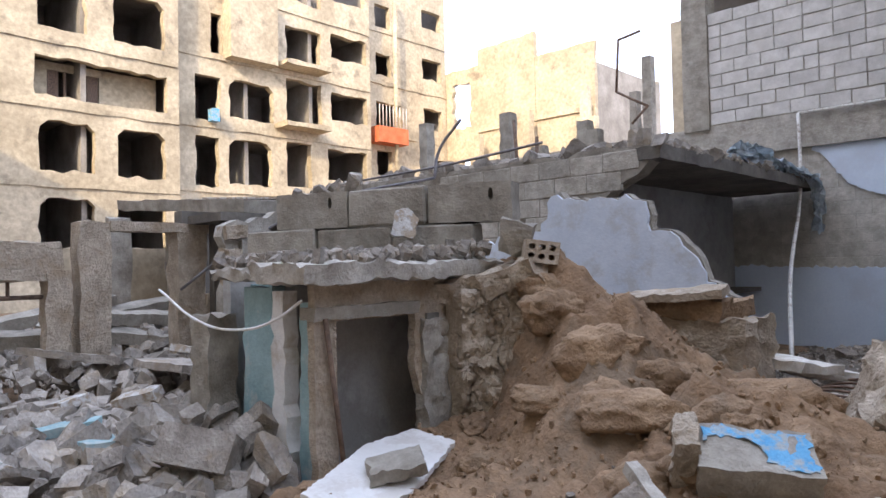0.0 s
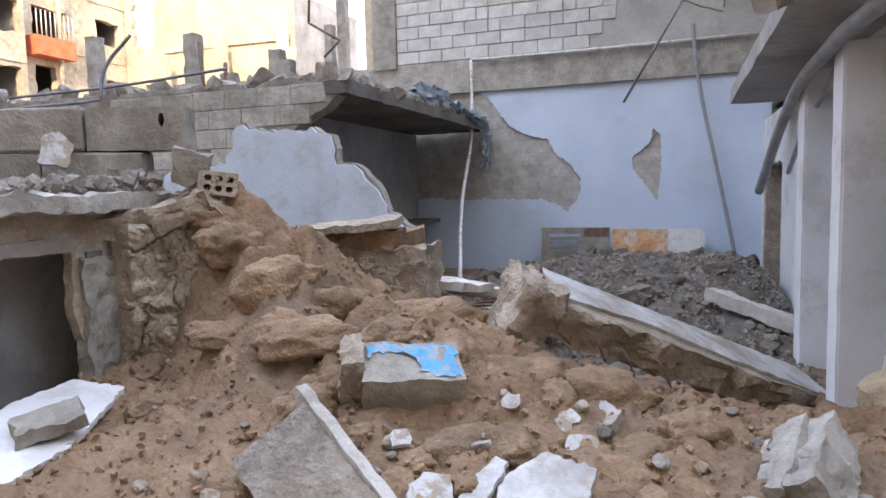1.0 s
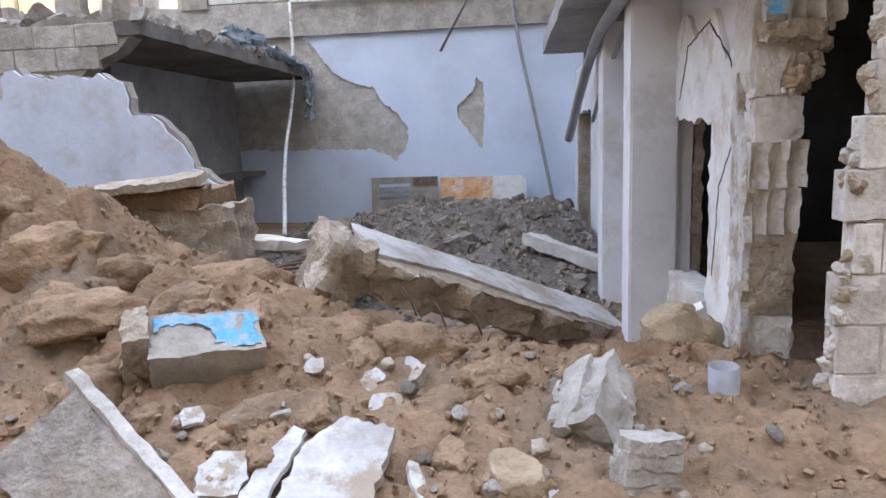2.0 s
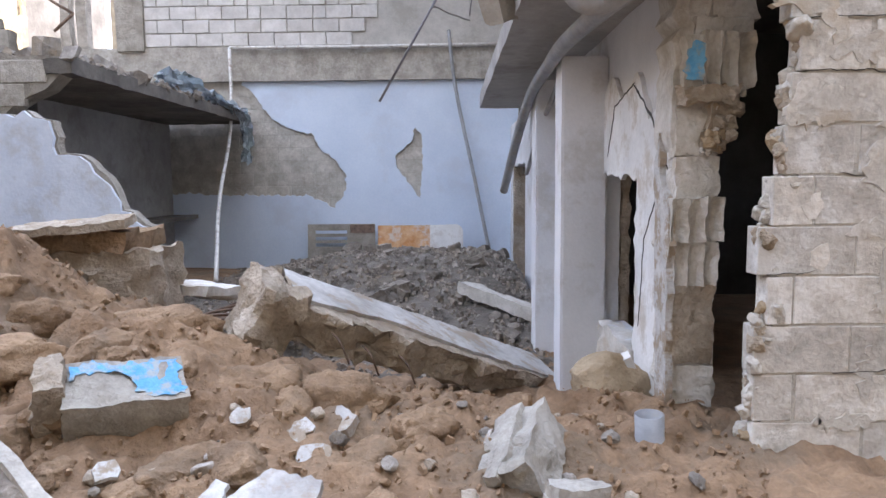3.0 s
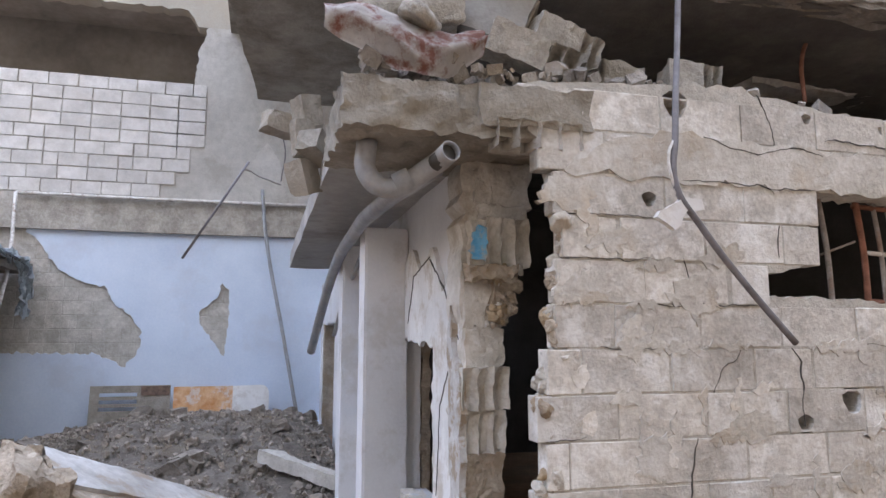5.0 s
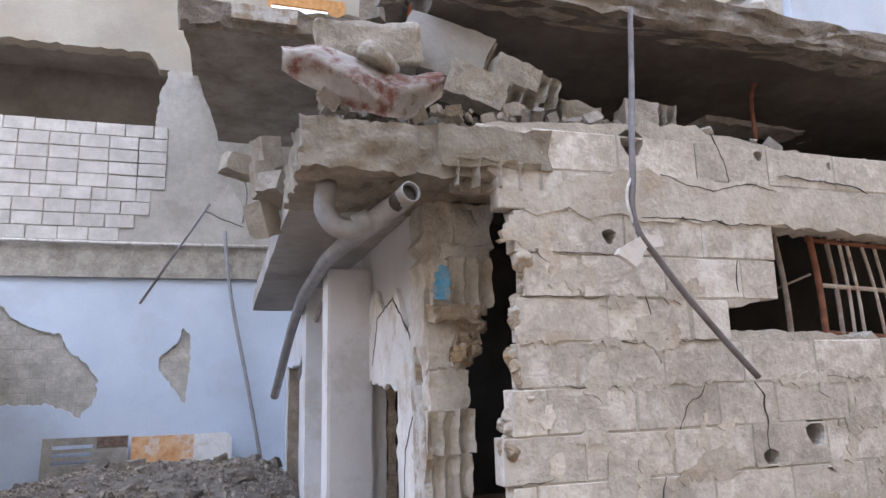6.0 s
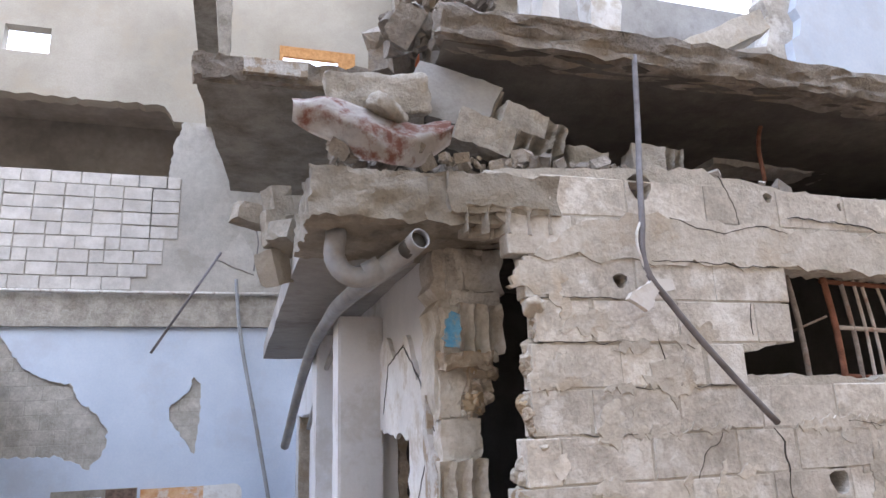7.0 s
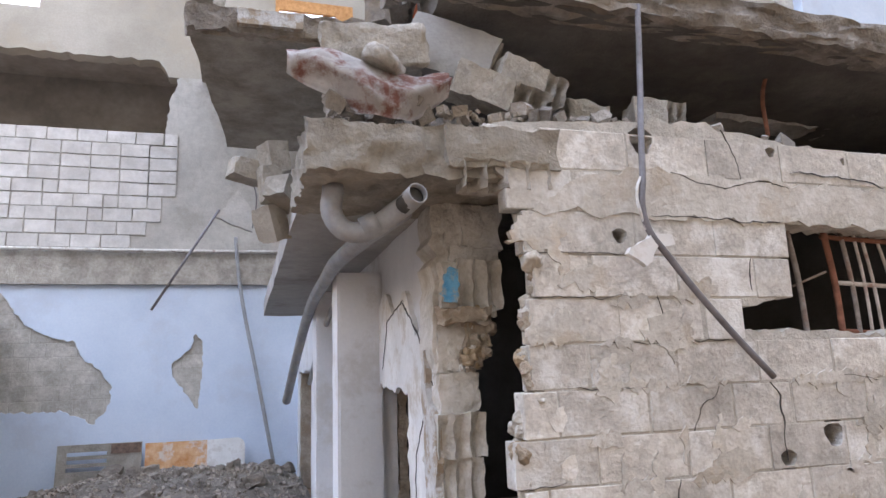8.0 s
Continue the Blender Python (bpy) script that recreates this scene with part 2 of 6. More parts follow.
def sheet(bm, outer, holes, thick, place):
    """A plate with ragged outline and holes: 2D outlines, extruded by thick along the third axis of the pose place."""
    loops = []
    es = []
    for poly in [outer] + holes:
        vs = [bm.verts.new((p[0], p[1], 0)) for p in poly]
        loops.append(vs)
        es += [bm.edges.new((vs[i], vs[(i + 1) % len(vs)])) for i in range(len(vs))]
    got = bmesh.ops.triangle_fill(bm, use_beauty=True, edges=es, normal=(0, 0, 1))
    faces = [g for g in got["geom"] if isinstance(g, bmesh.types.BMFace)]
    top = {}
    for vs in loops:
        for v in vs:
            top[v] = bm.verts.new((v.co.x, v.co.y, thick))
    for f in faces:
        bm.faces.new([top[v] for v in f.verts])
    for vs in loops:
        for i in range(len(vs)):
            a, b = vs[i], vs[(i + 1) % len(vs)]
            bm.faces.new((a, b, top[b], top[a]))
    made = [v for vs in loops for v in vs] + list(top.values())
    bmesh.ops.transform(bm, matrix=place, verts=made)


def facing_y(y):
    """2D (x, z) to a plate on the plane y, growing towards +y."""
    return Matrix(((1, 0, 0, 0), (0, 0, 1, y), (0, 1, 0, 0), (0, 0, 0, 1)))


def facing_x(x):
    """2D (y, z) to a plate on the plane x, growing towards +x."""
    return Matrix(((0, 0, 1, x), (1, 0, 0, 0), (0, 1, 0, 0), (0, 0, 0, 1)))


def rect(x0, z0, x1, z1):
    return [(x0, z0), (x1, z0), (x1, z1), (x0, z1)]


def inside(p, poly):
    c = False
    for (x0, y0), (x1, y1) in zip(poly, poly[1:] + poly[:1]):
        if (y0 > p[1]) != (y1 > p[1]) and p[0] < (x1 - x0) * (p[1] - y0) / (y1 - y0) + x0:
            c = not c
    return c


def tube(name, points, radius, mat, parent=None, label="", hollow=0.0, res=4):
    cu = bpy.data.curves.new(name, "CURVE")
    cu.dimensions, cu.bevel_depth, cu.bevel_resolution, cu.resolution_u = "3D", radius, res, 6
    sp = cu.splines.new("BEZIER" if len(points) > 2 else "POLY")
    if len(points) > 2:
        sp.bezier_points.add(len(points) - 1)
        for b, p in zip(sp.bezier_points, points):
            b.co = p
            b.handle_left_type = b.handle_right_type = "AUTO"
    else:
        sp.points.add(len(points) - 1)
        for b, p in zip(sp.points, points):
            b.co = (*p, 1)
    cu.use_fill_caps = not hollow
    tmp = bpy.data.objects.new(name, cu)
    scene.collection.objects.link(tmp)
    me = bpy.data.meshes.new_from_object(tmp.evaluated_get(bpy.context.evaluated_depsgraph_get()))
    bpy.data.objects.remove(tmp)
    bm = bmesh.new()
    bm.from_mesh(me)
    bmesh.ops.remove_doubles(bm, verts=bm.verts, dist=0.0005)
    if hollow:
        bmesh.ops.solidify(bm, geom=bm.faces[:], thickness=hollow)
    return part(name, bm, mat, parent, label, True)


def chunk_mesh(name, sx, sy, sz, mat, seed, amount=0.16, cuts=2, corner=True):
    """A broken lump: a box whose corners are knocked off and faces shaken."""
    rnd = random.Random(seed)
    bm = bmesh.new()
    box(bm, -sx / 2, -sy / 2, -sz / 2, sx / 2, sy / 2, sz / 2)
    for _ in range(3 if corner else 1):
        d = Vector((rnd.choice((-1, 1)), rnd.choice((-1, 1)), rnd.uniform(-1, 1))).normalized()
        ext = abs(d.x) * sx / 2 + abs(d.y) * sy / 2 + abs(d.z) * sz / 2
        got = bmesh.ops.bisect_plane(bm, geom=bm.verts[:] + bm.edges[:] + bm.faces[:], plane_co=d * ext * rnd.uniform(0.62, 0.85), plane_no=d, clear_outer=True)
        rim = [g for g in got["geom_cut"] if isinstance(g, bmesh.types.BMEdge)]
        if rim:
            bmesh.ops.contextual_create(bm, geom=rim)
    bmesh.ops.triangulate(bm, faces=bm.faces)
    if cuts:
        bmesh.ops.subdivide_edges(bm, edges=bm.edges, cuts=cuts, use_grid_fill=True)
        bmesh.ops.triangulate(bm, faces=bm.faces)
    s = min(sx, sy, sz)
    for v in bm.verts:
        p = v.co / s * 1.3 + Vector((seed, seed * 2, 0))
        v.co += Vector((fbm(p), fbm(p + Vector((9, 1, 4))), fbm(p + Vector((3, 8, 2))))) * s * amount
    bmesh.ops.recalc_face_normals(bm, faces=bm.faces)
    me = bpy.data.meshes.new(name)
    bm.to_mesh(me)
    bm.free()
    me.materials.append(mat)
    return me


def boulder_mesh(name, sx, sy, sz, mat, seed, facets=11, grain=0.07, hard=0.92):
    """A worn lump: a ball flattened on random sides, then roughened."""
    rnd = random.Random(seed)
    cuts = [(Vector((rnd.gauss(0, 1), rnd.gauss(0, 1), rnd.gauss(0, 0.8))).normalized(), rnd.uniform(0.52, 0.85)) for _ in range(facets)]
    bm = bmesh.new()
    bmesh.ops.create_icosphere(bm, subdivisions=4, radius=1)
    for v in bm.verts:
        for d, r in cuts:
            over = v.co.dot(d) - r
            if over > 0:
                v.co -= d * over * hard
        p = v.co * 2.2 + Vector((seed * 1.3, seed, 0))
        v.co += v.co.normalized() * (grain * 2.0 * fbm(p, 3) + grain * 0.9 * fbm(p * 3.3, 4) + grain * 0.35 * fbm(p * 9, 3))
        v.co = Vector((v.co.x * sx, v.co.y * sy, v.co.z * sz)) * 0.62
    me = bpy.data.meshes.new(name)
    bm.to_mesh(me)
    bm.free()
    me.polygons.foreach_set("use_smooth", [True] * len(me.polygons))
    me.materials.append(mat)
    return me


def block_mesh(name, lx, ly, lz, mat, seed, wear=0.008, bevel=0.01):
    """One building block with worn arrises."""
    bm = bmesh.new()
    box(bm, -lx / 2, -ly / 2, -lz / 2, lx / 2, ly / 2, lz / 2)
    bmesh.ops.bevel(bm, geom=bm.edges[:], offset=bevel, segments=1, affect="EDGES")
    for v in bm.verts:
        p = v.co * 9 + Vector((seed * 3.3, seed, 0))
        v.co += Vector((fbm(p), fbm(p + Vector((4, 9, 1))), fbm(p + Vector((8, 2, 6))))) * wear
    me = bpy.data.meshes.new(name)
    bm.to_mesh(me)
    bm.free()
    me.materials.append(mat)
    return me


def hollow_block(name, lx, ly, lz, mat, cells=3, rows=2, wall=0.03):
    """A hollow block, its cells open through the whole length along y."""
    bm = bmesh.new()
    holes = []
    cw = (lx - wall * (cells + 1)) / cells
    ch = (lz - wall * (rows + 1)) / rows
    for i in range(cells):
        for j in range(rows):
            x0 = -lx / 2 + wall + i * (cw + wall)
            z0 = -lz / 2 + wall + j * (ch + wall)
            c = min(cw, ch) * 0.25
            holes.append([(x0 + c, z0), (x0 + cw - c, z0), (x0 + cw, z0 + c), (x0 + cw, z0 + ch - c), (x0 + cw - c, z0 + ch), (x0 + c, z0 + ch), (x0, z0 + ch - c), (x0, z0 + c)])
    sheet(bm, rect(-lx / 2, -lz / 2, lx / 2, lz / 2), holes, ly, facing_y(-ly / 2))
    bmesh.ops.recalc_face_normals(bm, faces=bm.faces)
    me = bpy.data.meshes.new(name)
    bm.to_mesh(me)
    bm.free()
    me.materials.append(mat)
    return me


def put(name, me, m, label="", category="", group="", parent=None):
    ob = new(name, me)
    ob.matrix_world = m
    if parent is not None:
        ob.parent = parent
        ob.matrix_parent_inverse = parent.matrix_world.inverted()
    return tagged(ob, label, category, group)



# ---- ground ----
def lerp_at(x, xs, ys):
    return np.interp(x, xs, ys)


def ground_height(x, y):
    """Earth mound that runs from the hut towards the pillar, falling to the yard in front and the floor behind."""
    x, y = np.asarray(x, float), np.asarray(y, float)
    hr = lerp_at(x, (-2.2, -1.2, -0.83, -0.58, -0.33, 0.2, 0.6, 1.0, 2.0, 2.7, 6), (1.25, 1.42, 1.42, 1.20, 0.96, 0.81, 0.68, 0.54, 0.36, 0.3, 0.25))
    yr = lerp_at(x, (-2, -1.1, 0.3, 1.2, 2.2, 3.2), (3.25, 3.0, 2.8, 2.75, 2.9, 2.4))
    w = lerp_at(x, (-1.7, -1.0, -0.3, 0.6, 2), (0.28, 0.55, 1.15, 1.3, 1.4))
    lo = 0.30 + 0.13 * np.clip(y - 1.2, -1.5, 1.3)
    fl = lerp_at(x, (-2.5, -0.8, -0.2, 0.1, 0.7), (1.0, 0.9, 0.6, 0.35, 0.10))
    fl = fl + (0.05 - fl) * np.clip((y - 4.3) / 0.8, 0, 1)
    u = np.clip(1 - (yr - y) / w, 0, 1)
    front = lo + (np.maximum(hr, lo) - lo) * u ** 1.7
    v = np.clip(1 - (y - yr) / 0.95, 0, 1)
    back = fl + (hr - fl) * (v * v * (3 - 2 * v))
    z = np.where(y < yr, front, back)
    # left of the hut: low rubble yard
    k = np.clip((-1.55 - x) / 0.22, 0, 1)
    yard = 0.18 + 0.07 * np.clip(-x - 2, 0, 5)
    z = z * (1 - k) + yard * k
    # flatten away from the mound
    far = np.clip((np.maximum(np.abs(x + 1) - 7, np.maximum(y - 9, -0.2 - y))) / 3, 0, 1)
    return z * (1 - far) + 0.0 * far


def spread(lo, a, b, hi, fine, coarse):
    near = np.arange(a, b, fine)
    left = a - np.cumsum(np.geomspace(coarse, coarse * 60, 28))
    right = b + np.cumsum(np.geomspace(coarse, coarse * 60, 28))
    return np.concatenate([left[::-1][left[::-1] > lo], near, right[right < hi]])


gx = spread(-900, -2.0, 3.2, 900, 0.024, 0.1)
gy = spread(-900, 1.2, 4.6, 900, 0.024, 0.1)
GX, GY = np.meshgrid(gx, gy)
GZ = ground_height(GX, GY)
near_mask = np.exp(-np.maximum(0, np.hypot(GX - 0.4, GY - 2.6) - 3.2))
rise = np.zeros_like(GZ)
for i in range(GZ.shape[0]):
    for j in range(GZ.shape[1]):
        if near_mask[i, j] > 0.02:
            px, py, pz = GX[i, j], GY[i, j], GZ[i, j]
            p = Vector((px, py, pz))
            lump = abs(fbm(p * 2.1 + Vector((3, 5, 0)), 3))
            rise[i, j] = near_mask[i, j] * (0.26 * (0.32 - lump) * min(1, max(0.3, (pz - 0.25) * 2.2)) + 0.05 * abs(fbm(p * 5.5, 3)) - 0.02 + 0.03 * fbm(p * 12, 4) + 0.011 * fbm(p * 30, 3))
GZ = GZ + rise
nv = len(gx)
verts = np.stack([GX.ravel(), GY.ravel(), GZ.ravel()], 1)
ii = np.arange(len(gy) - 1)[:, None] * nv + np.arange(nv - 1)[None, :]
quads = np.stack([ii, ii + 1, ii + nv + 1, ii + nv], -1).reshape(-1, 4)
me = bpy.data.meshes.new("ground")
me.from_pydata(verts.tolist(), [], quads.tolist())
me.polygons.foreach_set("use_smooth", [True] * len(me.polygons))
me.materials.append(M_EARTH)
ground = tagged(new("ground", me), "loose brown earth heaped into a lumpy mound", "ground", kind="structure")


def gz(x, y):
    i = int(np.clip(np.searchsorted(gx, x) - 1, 0, len(gx) - 2))
    j = int(np.clip(np.searchsorted(gy, y) - 1, 0, len(gy) - 2))
    u, v = (x - gx[i]) / (gx[i + 1] - gx[i]), (y - gy[j]) / (gy[j + 1] - gy[j])
    return float((GZ[j, i] * (1 - u) + GZ[j, i + 1] * u) * (1 - v) + (GZ[j + 1, i] * (1 - u) + GZ[j + 1, i + 1] * u) * v)


# ---- far wall of the yard ----
WY = 10.6
wall_north = thing("wall_north", "pale blue limewashed wall with plaster fallen off in patches", "wall", kind="structure")
patch_a = [(-2.9, 3.0), (-1.75, 3.0), (-1.62, 2.92), (-1.28, 2.45), (-0.98, 2.3), (-0.62, 2.19), (-0.52, 1.98), (-0.28, 1.8), (-0.14, 1.6), (-0.13, 1.34), (-0.31, 1.05), (-0.72, 1.24), (-1.93, 1.26), (-2.4, 1.5)]
patch_b = [(0.98, 2.3), (0.93, 2.1), (0.66, 1.86), (0.68, 1.68), (1.04, 1.2), (1.09, 1.7), (1.08, 2.2)]
bm = bmesh.new()
sheet(bm, rect(-9, -0.4, 2.9, 3.03), [], 0.2, facing_y(WY + 0.035))
part("masonry", bm, M_MORTAR, wall_north)
bm = bmesh.new()
outer = jag([(-2.95, -0.3), (2.6, -0.3), (2.6, 3.03), (-1.72, 3.03), (-1.74, 2.98)] + [(-1.62, 2.92), (-1.28, 2.45), (-0.98, 2.3), (-0.62, 2.19), (-0.52, 1.98), (-0.28, 1.8), (-0.14, 1.6), (-0.13, 1.34), (-0.31, 1.05), (-0.72, 1.24), (-1.93, 1.26), (-2.95, 1.3)], 0.05, 0.022, 3.0, keep=(0, 1, 2, 16))
sheet(bm, outer, [jag(patch_b, 0.05, 0.02, 9.0)], 0.03, facing_y(WY))
part("plaster", bm, M_BLUEWALL, wall_north, "pale blue limewashed plaster")
bm = bmesh.new()
box(bm, -9, WY - 0.06, 3.03, 2.7, WY + 0.2, 3.55)
rough(bm, 0.2, 0.012, 3)
part("ring_beam", bm, M_LINTEL, wall_north, "bare grey-brown concrete beam")
blocks_a = [block_mesh("block", 0.391, 0.05, 0.191, M_MORTAR, s, 0.003, 0.003) for s in range(4)]
for r in range(16):
    for c in range(-16, 6):
        x, z = c * 0.4 + 0.2 * (r % 2), 0.1 + r * 0.2
        if any(inside((x + dx, z + dz), poly) for poly in (patch_a, patch_b) for dx in (-0.18, 0, 0.18) for dz in (-0.08, 0.08)) and z < 2.95:
            put("block", blocks_a[(r * 3 + c) % 4], Matrix.Translation((x, WY + 0.056, z)), parent=wall_north)

# upper storey: pale blockwork between a column and a plastered pier
wall_upper = thing("wall_upper", "pale new concrete block infill above the blue wall", "wall", kind="structure")
bm = bmesh.new()
box(bm, -3.2, WY - 0.04, 3.55, 0.02, WY + 0.2, 5.37)
part("backing", bm, M_LINTEL, wall_upper)
pier = [(0.0, 3.553), (3.0, 3.553), (3.0, 6.35), (0.62, 6.35), (0.5, 6.0), (0.45, 5.4), (0.5, 4.9), (0.42, 4.5), (0.2, 4.3), (0.02, 4.0)]
bm = bmesh.new()
sheet(bm, jag(pier, 0.06, 0.03, 5.0, keep=(0, 1, 2)), [], 0.2, facing_y(WY - 0.035))
part("pier", bm, M_RENDER, wall_upper, "grey cement-rendered pier")
bm = bmesh.new()
box(bm, -3.62, WY - 0.1, 3.5, -3.2, WY + 0.25, 8.8)
rough(bm, 0.3, 0.012, 3)
part("column", bm, M_CONC, wall_upper)
bm = bmesh.new()
sheet(bm, jag([(-4.2, 6.62), (0.3, 6.6), (0.45, 6.35), (3.0, 6.35), (3.0, 7.3), (-4.2, 7.3)], 0.1, 0.04, 2, keep=(2, 3, 4, 5)), [], 0.25, facing_y(WY - 0.02))
part("floor_beam", bm, M_CREAM, wall_upper, "chipped cream-painted floor beam")
bm = bmesh.new()
sheet(bm, rect(-4.2, 7.302, 0.9, 10.2), [rect(-2.1, 7.35, -1.45, 7.8)], 0.2, facing_y(WY + 0.05))
part("top_wall", bm, M_CREAM, wall_upper)
bm = bmesh.new()
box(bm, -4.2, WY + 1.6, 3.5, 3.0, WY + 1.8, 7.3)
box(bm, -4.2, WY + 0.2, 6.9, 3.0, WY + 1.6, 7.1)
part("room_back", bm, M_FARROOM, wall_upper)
blocks_w = [block_mesh("block", 0.387, 0.12, 0.189, M_WHITEBLOCK, 20 + s, 0.006, 0.005) for s in range(4)]
half_w = [block_mesh("block", 0.187, 0.12, 0.189, M_WHITEBLOCK, 30 + s, 0.006, 0.005) for s in range(2)]
rb = random.Random(4)
for r in range(9):
    x = -3.2 + 0.008
    end = (0.05, 0.1, 0.28, 0.33, 0.42, 0.45, 0.42, 0.46, 0.5)[r]
    first = r % 2
    while x < end - 0.05:
        short = first or rb.random() < 0.07
        first = 0
        L = 0.2 if short else 0.4
        if x + L > end + 0.22:
            L, short = 0.2, True
        put("block", (half_w if short else blocks_w)[rb.randrange(2 if short else 4)], Matrix.Translation((x + L / 2, WY + rb.uniform(-0.006, 0.006), 3.665 + r * 0.2025)), parent=wall_upper)
        x += L + 0.003

# ---- house behind the mound: roof slab, rooms, broken front wall ----
house = thing("collapsed_room", "small grey room torn open under its concrete roof slab", "outbuilding", kind="structure")
A, B = Vector((-1.66, 5.66, 2.5)), Vector((-1.6, 10.52, 2.5))
C, D = Vector((-3.2, 5.95, 2.5)), Vector((-3.2, 10.52, 2.5))
bm = bmesh.new()
top = [bm.verts.new(p) for p in (A, B, D, C)]
bot = [bm.verts.new(p + Vector((0, 0, -0.13))) for p in (A, B, D, C)]
bm.faces.new(top)
bm.faces.new(bot[::-1])
for i in range(4):
    bm.faces.new((top[i], bot[i], bot[(i + 1) % 4], top[(i + 1) % 4]))
rough(bm, 0.1, 0.014, 5)
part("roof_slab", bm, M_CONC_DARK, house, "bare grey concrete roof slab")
bm = bmesh.new()
box(bm, -3.1, 7.2, -0.2, -2.9, WY, 2.369)
part("side_wall", bm, M_GREYPLAST, house)
low = [(-3.2, 0.3), (-0.75, 0.3), (-0.72, 1.1), (-0.93, 1.23), (-1.0, 1.42), (-1.15, 1.59), (-1.22, 1.64), (-1.39, 1.65), (-1.43, 1.9), (-2.37, 2.02), (-2.5, 1.7), (-3.2, 1.6)]
bm = bmesh.new()
sheet(bm, jag(low, 0.06, 0.035, 12, keep=(0, 1)), [], 0.03, facing_y(4.9))
part("plaster_skin", bm, M_GREYBLUE, house, "pale blue plaster with a torn edge")
bm = bmesh.new()
sheet(bm, jag([(x + 0.014, z + 0.01) for x, z in low], 0.06, 0.035, 12, keep=(0, 1)), [], 0.1, facing_y(4.934))
part("front_wall", bm, M_CONC, house, "broken concrete block wall")
bm = bmesh.new()
box(bm, -2.898, 8.4, 0.9, -2.5, WY - 0.01, 0.96)
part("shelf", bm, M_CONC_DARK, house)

# long block wall and flat roof beside the room
parapet = thing("wall_parapet", "weathered concrete block parapet wall with a broken top", "wall", kind="structure")
bm = bmesh.new()
sheet(bm, jag([(-10, -0.2), (-2.3, -0.2), (-2.33, 2.0), (-2.2, 2.12), (-1.68, 2.44), (-1.66, 2.52), (-2.6, 2.55), (-4.2, 2.5), (-6, 2.55), (-10, 2.5)], 0.15, 0.05, 4, keep=(0, 1)), [], 0.2, facing_y(5.72))
part("core", bm, M_CONC, parapet)
bm = bmesh.new()
sheet(bm, jag(rect(-12, 5.73, -3.21, 10.5), 0.2, 0.08, 8, keep=(1,)), [], 0.14, Matrix.Translation((0, 0, 2.42)))
part("roof", bm, M_CONC, parapet, "flat concrete roof strewn with rubble")
blocks_p = [block_mesh("block", 0.39, 0.06, 0.19, M_LINTEL, 50 + s, 0.006, 0.006) for s in range(4)]
for r in range(5):
    for c in range(-24, -5):
        x = c * 0.4 + 0.2 * (r % 2) + 0.3
        if x + 0.2 < -2.33 + max(0.0, (r - 2) * 0.28):
            put("block", blocks_p[(r + c) % 4], Matrix.Translation((x, 5.742 + 0.003 * ((r * c) % 3), 1.6 + r * 0.2)), parent=parapet)

# ---- right wing: side wall, columns, block wall, slabs ----
wing = thing("wall_east", "cracked plaster side wall with columns and openings", "wall", kind="structure")
SX = 2.48
bm = bmesh.new()
sheet(bm, rect(2.95, -0.3, 10.6, 2.3), [rect(3.3, 0.55, 4.12, 1.45), jag(rect(8.5, -0.2, 10.3, 1.66), 0.12, 0.03, 5, keep=(0,))], 0.13, facing_x(SX))
part("wall_body", bm, M_LIGHTPLAST, wing)
bm = bmesh.new()
sheet(bm, jag([(2.76, 0.1), (3.27, 0.2), (3.3, 0.5), (3.28, 1.43), (4.0, 1.46), (4.03, 1.95), (3.8, 2.0), (3.6, 1.85), (3.3, 1.95), (3.1, 1.7), (2.76, 1.9)], 0.05, 0.03, 7), [], 0.025, facing_x(SX - 0.026))
part("plaster_sheet", bm, M_OLDWHITE, wing, "flaking white plaster, cracked")
bm = bmesh.new()
box(bm, SX - 0.002, 4.07, 0.5, SX + 0.092, 4.125, 1.46)
rough(bm, 0.05, 0.004, 9)
part("window_reveal", bm, M_LIGHTPLAST, wing, "pale plastered window reveal")
part("torn_jamb", rough_box(SX + 0.1, 4.08, 0.4, SX + 0.16, 4.22, 1.55, 0.03, 0.018, 11, 4), M_CAKED, wing, "torn masonry edge inside the window")
bm = rough_box(SX - 0.05, 3.28, 0.1, SX + 0.1, 4.0, 0.56, 0.06, 0.035, 8, 3)
part("broken_sill", bm, M_SMEAR, wing, "crumbled masonry below the window")
for nm, x0, y0, x1, y1, top_z in (("column", 2.2, 4.0, 2.479, 4.26, 2.16), ("column", 2.2, 5.2, 2.479, 5.5, 2.2)):
    bm = bmesh.new()
    box(bm, x0, y0, -0.3, x1, y1, top_z)
    bmesh.ops.bevel(bm, geom=bm.edges[:], offset=0.012, segments=2, affect="EDGES")
    rough(bm, 0.12, 0.004, 5)
    part(nm, bm, M_LIGHTPLAST, wing, "pale grey plastered column")
bm = bmesh.new()
box(bm, 2.5, 10.22, -0.3, 2.75, 10.42, 1.7)
part("door_jamb", rough(bm, 0.1, 0.02, 7), M_CAKED, wing, "torn brown door jamb")

